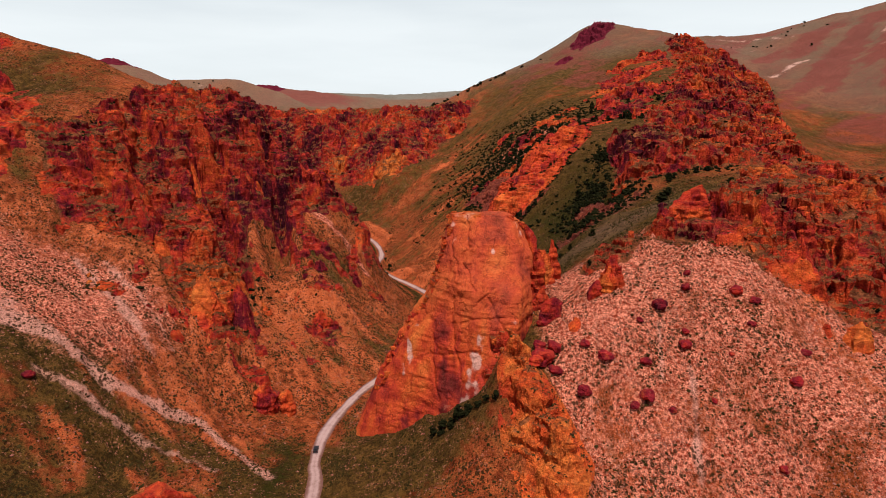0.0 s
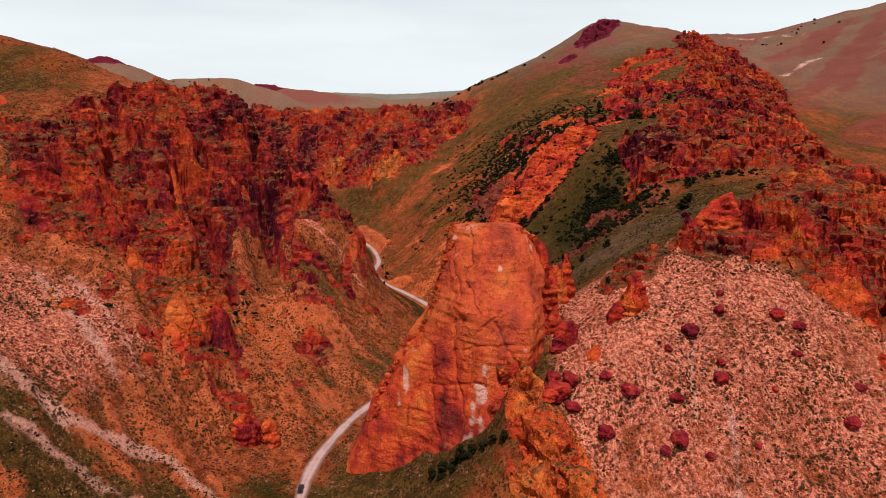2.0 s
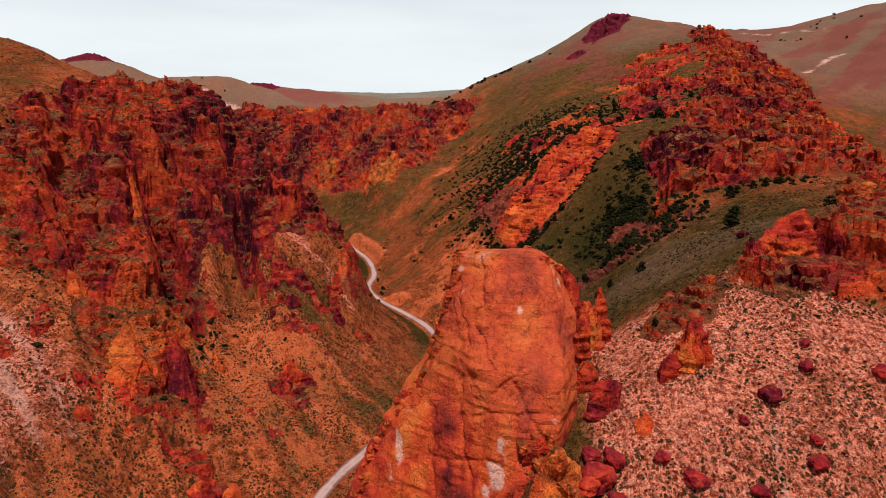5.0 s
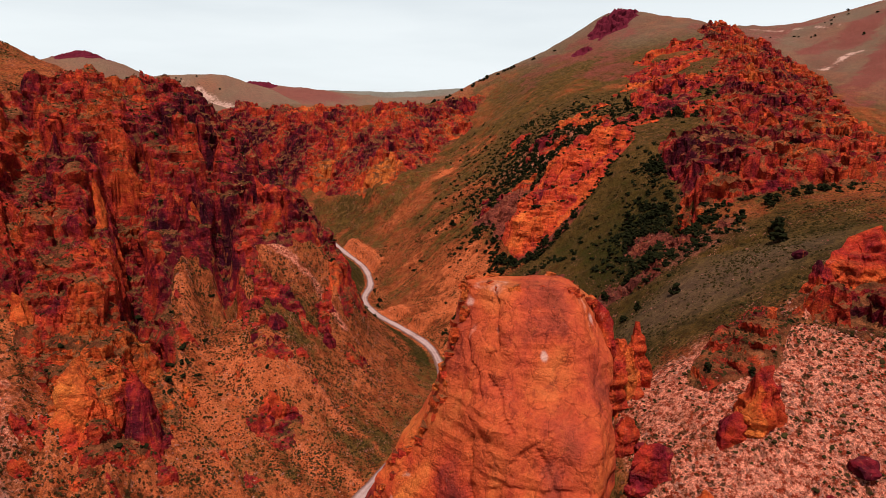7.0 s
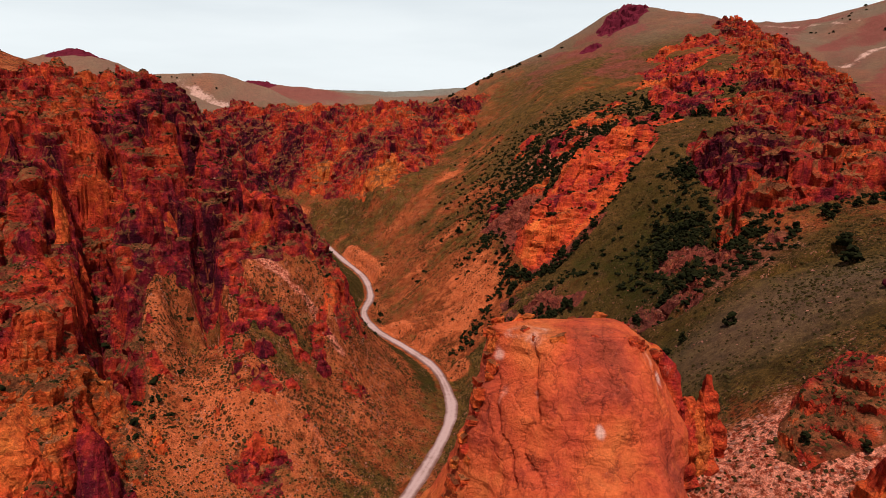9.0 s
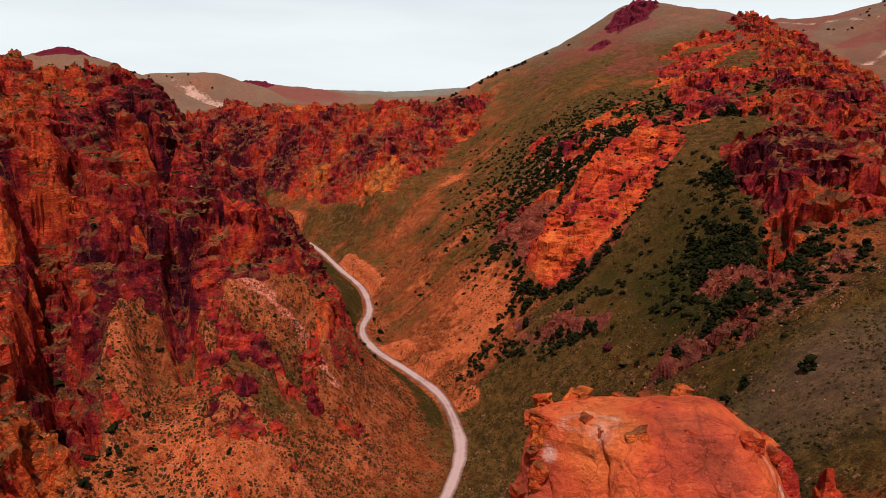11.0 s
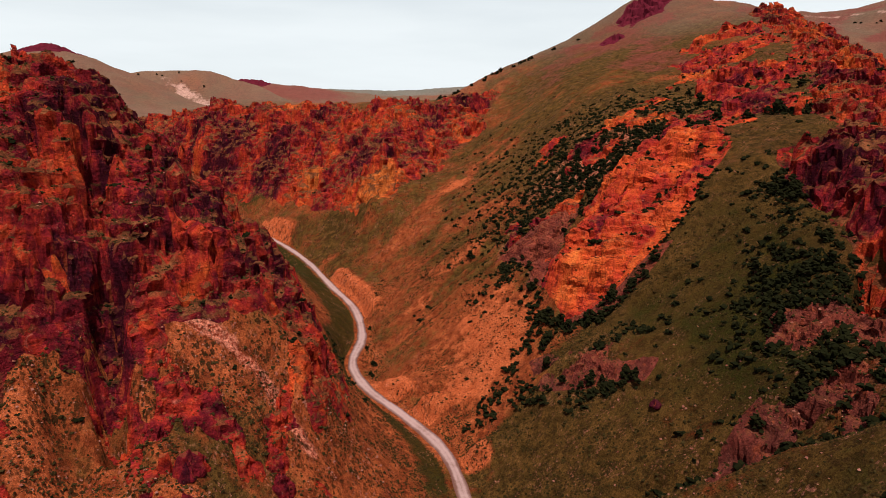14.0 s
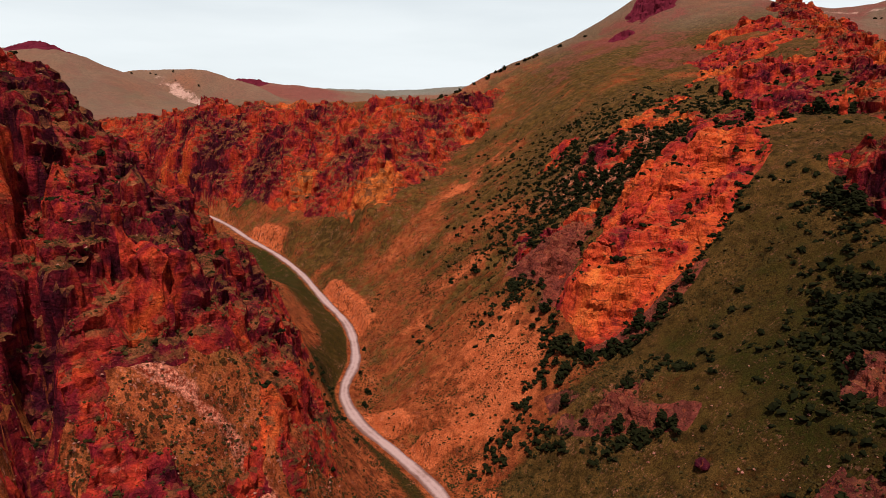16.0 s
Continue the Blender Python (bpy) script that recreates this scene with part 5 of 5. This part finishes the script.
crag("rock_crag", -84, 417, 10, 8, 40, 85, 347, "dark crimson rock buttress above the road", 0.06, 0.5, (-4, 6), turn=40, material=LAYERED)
crag("rock_crag", -60, 446, 6, 9, 4, 46, 348, "red rock buttress standing over the road", 0.2, 0.5, (-5, 4), turn=15)
crag("rock_crag", -143, 321, 8, 9, 44, 74, 319, "bright orange rock buttress under the cliff", 0.62, 0.45, (-3, 6), turn=40)
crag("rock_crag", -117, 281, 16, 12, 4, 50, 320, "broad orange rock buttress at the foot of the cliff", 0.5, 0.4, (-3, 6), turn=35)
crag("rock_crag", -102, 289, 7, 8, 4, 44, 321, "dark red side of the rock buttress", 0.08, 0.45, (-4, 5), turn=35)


# ---- boulders ----
def boulder(x, y, size, seed, tone):
    bm = bmesh.new()
    bmesh.ops.create_icosphere(bm, subdivisions=3, radius=1.0)
    off = Vector((seed * 3.1, seed * 1.7, seed * 0.9))
    for v in bm.verts:
        n = noise.noise(v.co * 0.9 + off) * 0.5 + noise.noise(v.co * 2.2 + off) * 0.26 + noise.noise(v.co * 5 + off) * 0.08
        v.co = v.co * (1 + n)
        v.co.z = max(v.co.z, -0.7) * 0.8
    me = bpy.data.meshes.new("boulder")
    bm.to_mesh(me)
    bm.free()
    me.polygons.foreach_set("use_smooth", np.zeros(len(me.polygons), bool))
    for a, val in (("tone", tone), ("pale", 0.0)):
        at = me.attributes.new(a, "FLOAT", "POINT")
        at.data.foreach_set("value", np.full(len(me.vertices), val, np.float32))
    me.materials.append(BOULDER)
    ob = new("boulder", me)
    gz = float(ground(np.array([x]), np.array([y]))[0][0])
    ob.matrix_world = pose(x, y, gz + 0.32 * size, 0, 0, seed * 47) @ Matrix.Diagonal((size, size * 0.85, size * 0.9, 1))
    return tagged(ob, "large dark red boulder resting on the scree" if size > 2.6 else "small red boulder resting on the scree", "boulder", group="boulders on the scree")


for i, (bx, by, bs, bt) in enumerate([(36.5, 207, 5.6, 0.14), (42, 211.5, 3.8, 0.1), (41, 203, 2.9, 0.05), (33.5, 203, 3.2, 0.3), (37, 214, 3.0, 0.1), (43.5, 232, 2.6, 0.1), (40, 224, 2.8, 0.12), (83, 217, 3.7, -0.05), (94.5, 222, 2.5, 0.0), (113, 220, 2.9, 0.1), (119.5, 217, 2.2, 0.05), (88, 203, 2.9, 0.15), (89.5, 207, 1.9, 0.2), (59, 203, 3.2, 0.1), (73, 199, 2.4, 0.1),
                                       (50, 194, 3.0, 0.0), (71, 190, 3.3, 0.1), (74, 212, 1.7, 0.0), (123, 191, 2.6, 0.15), (97, 228, 1.8, 0.0), (109, 170, 1.9, 0.1), (131, 201, 2.0, 0.1), (115, 209, 1.7, 0.05),
                                       (53, 208, 2.2, 0.1), (93, 187, 1.5, 0.1), (78, 185, 1.6, 0.1), (66, 187, 2.0, 0.05), (104, 200, 1.4, 0.1), (57, 401, 2.6, -0.25), (107, 286, 2.6, -0.2), (-150, 200, 2.4, 0.0), (-170, 190, 2.0, 0.1)]):
    boulder(bx, by, bs * 0.85, i + 1, bt - 0.04)


# ---- the road ----
def road_mesh():
    rows = []
    for i, p in enumerate(ROAD_LINE):
        d = (ROAD_LINE[min(i + 1, len(ROAD_LINE) - 1)] - ROAD_LINE[max(i - 1, 0)]).to_2d().normalized()
        n = Vector((d.y, -d.x))
        half = 2.5 + 0.25 * math.sin(i * 0.37) + 0.15 * math.sin(i * 1.3)
        row = []
        for u in (-1.3, -1.0, -0.7, -0.45, -0.2, 0.0, 0.2, 0.45, 0.7, 1.0, 1.3):
            z = p.z + (0.16 if abs(u) < 0.1 else 0.10) - (0.9 if abs(u) > 1.1 else 0.0)
            row.append((p.x + n.x * u * half, p.y + n.y * u * half, z))
        rows.append(row)
    a = np.array(rows)
    track = np.tile(np.array([0, 0.1, 0.5, 0.95, 0.9, 0.75, 0.9, 0.95, 0.5, 0.1, 0]), (len(rows), 1))
    return grid_mesh("road", a[:, :, 0], a[:, :, 1], a[:, :, 2], attrs={"track": track})


def road_material():
    m = Mat("gravel", 0.95, 0.1)
    n, f, big = m.noise(2.5, 5, 0.7), m.noise(0.35, 4, 0.7), m.noise(18, 4, 0.6)
    worn = m.add(m.mul(m.attr("track"), 0.75), m.mul(m.math("SUBTRACT", m.add(n, big), 1.0), 0.9))
    col = m.mix(m.step(worn, 0.0, 0.8), (0.15, 0.065, 0.050), (0.38, 0.24, 0.22))
    return m.done(m.mix(0.5, col, m.mix(f, (0.5, 0.5, 0.5), (1.5, 1.5, 1.5)), "MULTIPLY"), f, 0.05)


road_me = road_mesh()
road_me.materials.append(road_material())
tagged(new("road", road_me), "winding pale gravel road along the canyon floor", "road", kind="structure")


# ---- plants and loose stones ----
rng = np.random.default_rng(7)
ICO = bmesh.new()
bmesh.ops.create_icosphere(ICO, subdivisions=1, radius=1.0)
ICO_CO = np.array([v.co for v in ICO.verts])
ICO_F = np.array([[v.index for v in f.verts] for f in ICO.faces])
ICO.free()
OCT_CO = np.array([(1, 0, 0), (-1, 0, 0), (0, 1, 0), (0, -1, 0), (0, 0, 1), (0, 0, -0.6)], float)
OCT_F = np.array([(0, 2, 4), (2, 1, 4), (1, 3, 4), (3, 0, 4), (2, 0, 5), (1, 2, 5), (3, 1, 5), (0, 3, 5)])


def scattered(name, at, size, co, faces, jitter, squash, material, label, category):
    """One mesh of many small lumps, each turned and knocked out of shape."""
    n, k = len(at), len(co)
    a = rng.uniform(0, 2 * math.pi, n)
    p = np.repeat(co[None], n, 0) * (1 + jitter * rng.uniform(-1, 1, (n, k, 1)))
    p = p + jitter * 0.3 * rng.normal(size=(n, k, 3))
    p[:, :, 2] *= squash
    c, s = np.cos(a)[:, None], np.sin(a)[:, None]
    x, y = p[:, :, 0] * c - p[:, :, 1] * s, p[:, :, 0] * s + p[:, :, 1] * c
    out = np.stack([x, y, p[:, :, 2]], -1) * size[:, None, None] + at[:, None, :]
    f = (faces[None] + (np.arange(n) * k)[:, None, None]).reshape(-1, 3)
    me = array_mesh(name, out.reshape(-1, 3), f, material, shade=False)
    return tagged(new(name, me), label, category, kind="stuff")


def on_ground(x, y, lift=0.0):
    z, d = ground(x, y)
    ok = (d > 4.5) & (rock_cover(x, y) < 2)
    return np.stack([x, y, z + lift], -1)[ok]


def random_spots(n, x0, x1, y0, y1, bias, size=9, seed=1):
    """Places within a rectangle, clumped by noise."""
    x, y = rng.uniform(x0, x1, n), rng.uniform(y0, y1, n)
    keep = 0.5 + bias * fbm2(x, y, size, 3, seed) > rng.uniform(0, 1, n)
    return x[keep], y[keep]


sage, tufts = [], []
for n, box in ((40000, (-240, -40, 150, 420)), (16000, (40, 230, 140, 275)), (9000, (-60, 45, 150, 330)), (20000, (-40, 190, 275, 470)), (12000, (-60, 60, 420, 620)), (6000, (-330, -240, 250, 480)), (8000, (-200, 30, 560, 760)),
               (9000, (60, 260, 470, 760))):
    spots = on_ground(*random_spots(n * 2, *box, 1.2, 14, 3), lift=0.05)
    cut = len(spots) // 5
    sage.append(spots[:cut])
    tufts.append(spots[cut:])
for led, n in zip(LEDGES, (13000, 3000, 500, 7000, 300, 60, 60, 600, 1800, 300, 300, 500, 500, 500, 150, 0, 0, 0)):
    if len(led) and n:
        picks = led[rng.integers(0, len(led), n)]
        sage.append(picks[:n // 4])
        tufts.append(picks[n // 4:])
sage, tufts = np.concatenate(sage), np.concatenate(tufts)
scattered("sagebrush", sage, 0.26 + 0.42 * rng.random(len(sage)) ** 2, ICO_CO, ICO_F, 0.45, 0.75, SAGE, "low grey-green sagebrush dotting the slopes", "shrub")
scattered("grass_tufts", tufts, 0.16 + 0.36 * rng.random(len(tufts)) ** 1.4, OCT_CO[:5], OCT_F[:4], 0.4, 0.8, SAGE, "small dry tufts and seedlings on the bare soil", "grass")

stone = []
for n, box in ((20000, (45, 210, 150, 262)), (6000, (-220, -70, 170, 300)), (700, (0, 120, 360, 420)), (400, (20, 130, 480, 620)), (2500, (-60, 40, 170, 260)), (6000, (-130, -30, 260, 420)), (900, (-20, 120, 290, 380))):
    stone.append(on_ground(*random_spots(n, *box, 1.2, 10, 5), lift=0.05))
for led, n in zip(LEDGES, (900, 300, 60, 900, 80, 20, 20, 60, 700)):
    stone.append(led[rng.integers(0, len(led), n)])
stone = np.concatenate(stone)
scattered("loose_stones", stone, 0.12 + 0.4 * rng.random(len(stone)) ** 4 + 0.10 * rng.random(len(stone)), OCT_CO, OCT_F, 0.35, 0.75, STONE, "pale and red stones strewn over the scree", "stone")


def juniper(kind):
    """A juniper: a short twisted trunk and a ragged crown of many leaf clumps."""
    rnd = np.random.default_rng(50 + kind)
    tree = new("juniper")
    bm = bmesh.new()
    lean = rnd.normal(0, 0.12, 2)
    bmesh.ops.create_cone(bm, cap_ends=True, segments=7, radius1=0.16, radius2=0.06, depth=1.5, matrix=Matrix.Translation((lean[0] * 0.5, lean[1] * 0.5, 0.45)) @ Euler((lean[1], -lean[0], 0)).to_matrix().to_4x4())
    for b in range(3):
        a = b * 2.1 + rnd.uniform(0, 1)
        q = Vector((math.cos(a), math.sin(a), 0.9)).to_track_quat("Z", "Y").to_matrix().to_4x4()
        bmesh.ops.create_cone(bm, cap_ends=True, segments=5, radius1=0.07, radius2=0.02, depth=1.0, matrix=Matrix.Translation((0.3 * math.cos(a), 0.3 * math.sin(a), 0.8)) @ q)
    part("trunk", bm, BARK, tree)
    n = 32
    tall = rnd.uniform(0.85, 1.5)
    z = rnd.uniform(0.12, 1.0, n)
    wide = np.sqrt(np.clip(1 - (z - 0.35) ** 2 / 0.5, 0.05, 1)) * (1.15 - 0.55 * z)
    a, r = rnd.uniform(0, 2 * math.pi, n), np.sqrt(rnd.uniform(0.05, 1, n)) * wide * 0.95
    at = np.stack([r * np.cos(a), r * np.sin(a), z * 1.6 * tall + 0.15], -1)
    size = rnd.uniform(0.2, 0.42, n)
    p = ICO_CO[None] * (1 + 0.55 * rnd.uniform(-1, 1, (n, len(ICO_CO), 1)))
    co = (p * size[:, None, None] * np.array([1, 1, 0.85]) + at[:, None]).reshape(-1, 3)
    f = (ICO_F[None] + (np.arange(n) * len(ICO_CO))[:, None, None]).reshape(-1, 3)
    crown = new("crown", array_mesh("crown", co, f, NEEDLES, shade=False))
    crown.parent = tree
    return tagged(tree, "dark green juniper growing on the slope", "tree", group="junipers")


def tree_spots():
    """Where the junipers grow: (x, y, size)."""
    out = []

    def patch(n, cx, cy, rx, ry, turn, lo, hi):
        c, s = math.cos(radians(turn)), math.sin(radians(turn))
        for _ in range(n):
            u, v = rng.normal(0, 0.5, 2)
            out.append((cx + u * rx * c - v * ry * s, cy + u * rx * s + v * ry * c, rng.uniform(lo, hi)))

    patch(70, 78, 585, 50, 50, 35, 1.3, 2.6)
    patch(26, 118, 560, 30, 26, 0, 1.4, 2.8)
    patch(18, 32, 505, 6, 44, -8, 1.1, 2.3)
    patch(16, 58, 466, 22, 6, 12, 1.4, 2.6)
    patch(12, 46, 426, 18, 4, -38, 1.2, 2.2)
    patch(20, 101, 408, 14, 24, -10, 1.3, 2.6)
    patch(16, 82, 366, 30, 8, -22, 1.2, 2.4)
    patch(8, 138, 362, 20, 5, 10, 1.5, 2.4)
    patch(8, -170, 520, 40, 12, 0, 1.6, 2.8)
    patch(16, 190, 620, 50, 60, 30, 1.6, 3.2)
    patch(12, 170, 545, 24, 10, 10, 1.8, 3.2)
    patch(8, 4, 206, 10, 2, -15, 1.0, 1.7)
    patch(10, -215, 560, 40, 20, 10, 1.8, 3.4)
    patch(10, -52, 530, 4, 50, 5, 0.9, 1.8)
    patch(34, 50, 1004, 95, 8, 14, 1.8, 3.4)
    patch(8, 330, 1075, 70, 20, 5, 1.2, 2.2)
    patch(14, 560, 1010, 120, 80, 20, 1.3, 2.6)
    patch(10, -620, 1550, 200, 40, 5, 1.8, 3.0)
    patch(10, 121, 452, 6, 9, 0, 1.6, 2.6)
    patch(10, 36, 478, 5, 20, -8, 1.6, 2.8)
    patch(8, 0, 900, 40, 50, 30, 1.2, 2.4)
    out.extend([(-4, 209, 1.7), (0, 208, 2.2), (3, 207, 2.0), (6, 206, 2.3), (9, 204.5, 1.9), (13, 202, 1.8), (16, 200, 1.7), (19, 197, 1.6), (80, 311, 2.3), (118, 318, 3.6), (71, 323, 1.7), (66, 322, 1.6), (128, 336, 2.8), (62, 244, 1.2), (71, 240, 1.0), (146, 300, 2.2)])
    return out


KINDS = [juniper(k) for k in range(6)]
planted = 0
for i, (tx, ty, ts) in enumerate(tree_spots()):
    tz, td = ground(np.array([tx]), np.array([ty]))
    if td[0] < 5 or float(rock_cover(np.array([tx]), np.array([ty]))[0]) > 4:
        continue
    m = pose(tx, ty, float(tz[0]) - 0.15 * ts, 0, 0, (i * 77) % 360) @ Matrix.Diagonal((ts, ts, ts * (0.75 + 0.5 * ((i * 37) % 10) / 10) * (0.6 if ty > 850 else 0.9), 1))
    if planted < 6:
        KINDS[planted].matrix_world = m
    else:
        ob = copy_thing(KINDS[i % 6], Matrix.Identity(4))
        ob.matrix_basis = m
    planted += 1

brush = []
for n, cx, cy, rx, ry in ((2100, 80, 605, 68, 80), (420, 46, 570, 28, 44), (420, 120, 566, 40, 28), (560, 103, 404, 22, 32), (120, 121, 452, 9, 14), (70, 24, 534, 8, 10), (150, 190, 640, 60, 80), (60, -130, 330, 40, 30), (60, -60, 480, 14, 60), (130, 40, 700, 40, 90), (60, -170, 520, 40, 20), (330, 98, 366, 26, 18)):
    brush.append(on_ground(rng.normal(cx, rx * 0.55, n), rng.normal(cy, ry * 0.55, n), lift=0.2))
for n, wide, pts in ((110, 2.6, [(35, 498), (30, 484), (24, 472), (14, 463), (4, 453)]), (90, 2.2, [(36, 476), (49, 464), (63, 463), (74, 470)]), (90, 2.4, [(20, 456), (24, 446), (36, 430), (46, 423), (57, 415)]),
                     (120, 2.4, [(22, 378), (45, 375), (62, 366), (76, 358), (88, 347), (98, 341)]), (50, 3.0, [(82, 476), (96, 484), (108, 494)]), (40, 3.0, [(50, 446), (62, 440), (70, 430)]), (70, 3.0, [(112, 372), (122, 380), (150, 372), (180, 368)])):
    seg = rng.integers(0, len(pts) - 1, n)
    u = rng.random(n)
    p = np.array(pts, float)
    q = p[seg] * (1 - u[:, None]) + p[seg + 1] * u[:, None] + rng.normal(0, wide, (n, 2))
    brush.append(on_ground(q[:, 0], q[:, 1], lift=0.3))
# Ledge shrubs; on the orange outcrop (2) they also stand in for ledge shadows.
for k, n in ((2, 120), (3, 520), (0, 160), (1, 60), (7, 320), (8, 40)):
    brush.append(LEDGES[k][rng.integers(0, len(LEDGES[k]), n)])
brush = np.concatenate(brush)
wide = rng.uniform(0.5, 1.25, len(brush))
lumps = np.repeat(brush, 4, 0)
span = np.repeat(wide, 4)
lumps = lumps + rng.normal(0, 0.75, (len(lumps), 3)) * span[:, None] * np.array([1, 1, 0.35])
scattered("dark_brush", lumps, span * rng.uniform(0.5, 1.0, len(lumps)), ICO_CO, ICO_F, 0.6, 0.85, NEEDLES, "dark low shrubs crowding the gullies", "shrub")


# ---- the car on the road ----
def car_at(x, y, z, heading):
    paint = plain_material("car_paint", (0.012, 0.013, 0.016), (0.02, 0.02, 0.024), 0.5, rough=0.3, spec=0.5)
    glass = plain_material("car_glass", (0.02, 0.025, 0.03), (0.03, 0.035, 0.04), 1.0, rough=0.08, spec=0.6)
    rubber = plain_material("car_tyre", (0.01, 0.01, 0.01), (0.02, 0.02, 0.02), 0.2)
    metal = plain_material("car_rim", (0.35, 0.35, 0.36), (0.45, 0.45, 0.46), 0.2, rough=0.35)
    red = plain_material("tail_light", (0.25, 0.01, 0.01), (0.3, 0.015, 0.01), 0.2, rough=0.2)
    white = plain_material("head_light", (0.6, 0.6, 0.58), (0.7, 0.7, 0.68), 0.2, rough=0.15)
    car = new("car")

    def box(w, l, h, cx, cy, cz, top=1.0, bevel=0.08):
        bm = bmesh.new()
        bmesh.ops.create_cube(bm, size=1.0, matrix=Matrix.Translation((cx, cy, cz)) @ Matrix.Diagonal((w, l, h, 1)))
        for v in bm.verts:
            if v.co.z > cz:
                v.co.x, v.co.y = cx + (v.co.x - cx) * top, cy + (v.co.y - cy) * (top ** 0.8)
        if bevel:
            bmesh.ops.bevel(bm, geom=bm.edges[:], offset=bevel, segments=2, affect="EDGES")
        return bm

    body = part("body", box(1.9, 4.6, 0.75, 0, 0, 0.80, 0.97, 0.14), paint, car)
    part("cabin", box(1.72, 2.9, 0.62, 0, -0.45, 1.45, 0.84, 0.12), paint, car)
    part("windscreen", box(1.45, 0.06, 0.42, 0, 0.93, 1.44, 0.9, 0.02), glass, car, "dark windscreen")
    part("rear_window", box(1.4, 0.06, 0.36, 0, -1.83, 1.46, 0.9, 0.02), glass, car)
    for sx in (-1, 1):
        part("side_window", box(0.05, 2.2, 0.34, sx * 0.835, -0.45, 1.45, 0.95, 0.02), glass, car)
        part("headlight", box(0.36, 0.08, 0.16, sx * 0.66, 2.28, 0.92, 1.0, 0.03), white, body)
        part("tail_light", box(0.2, 0.08, 0.34, sx * 0.78, -2.28, 0.98, 1.0, 0.03), red, body)
        for sy in (-1.4, 1.45):
            bm = bmesh.new()
            turn = Matrix.Translation((sx * 0.86, sy, 0.37)) @ Matrix.Rotation(math.pi / 2, 4, "Y")
            bmesh.ops.create_cone(bm, cap_ends=True, segments=20, radius1=0.37, radius2=0.37, depth=0.24, matrix=turn)
            wheel = part("wheel", bm, rubber, car, "black tyre")
            bm = bmesh.new()
            bmesh.ops.create_cone(bm, cap_ends=True, segments=16, radius1=0.22, radius2=0.22, depth=0.26, matrix=turn)
            part("rim", bm, metal, wheel)
    car.matrix_world = pose(x, y, z, 0, 0, heading)
    return tagged(car, "dark off-road car driving on the gravel road", "car")


car_at(-55.2, 233, -14.45, 2)
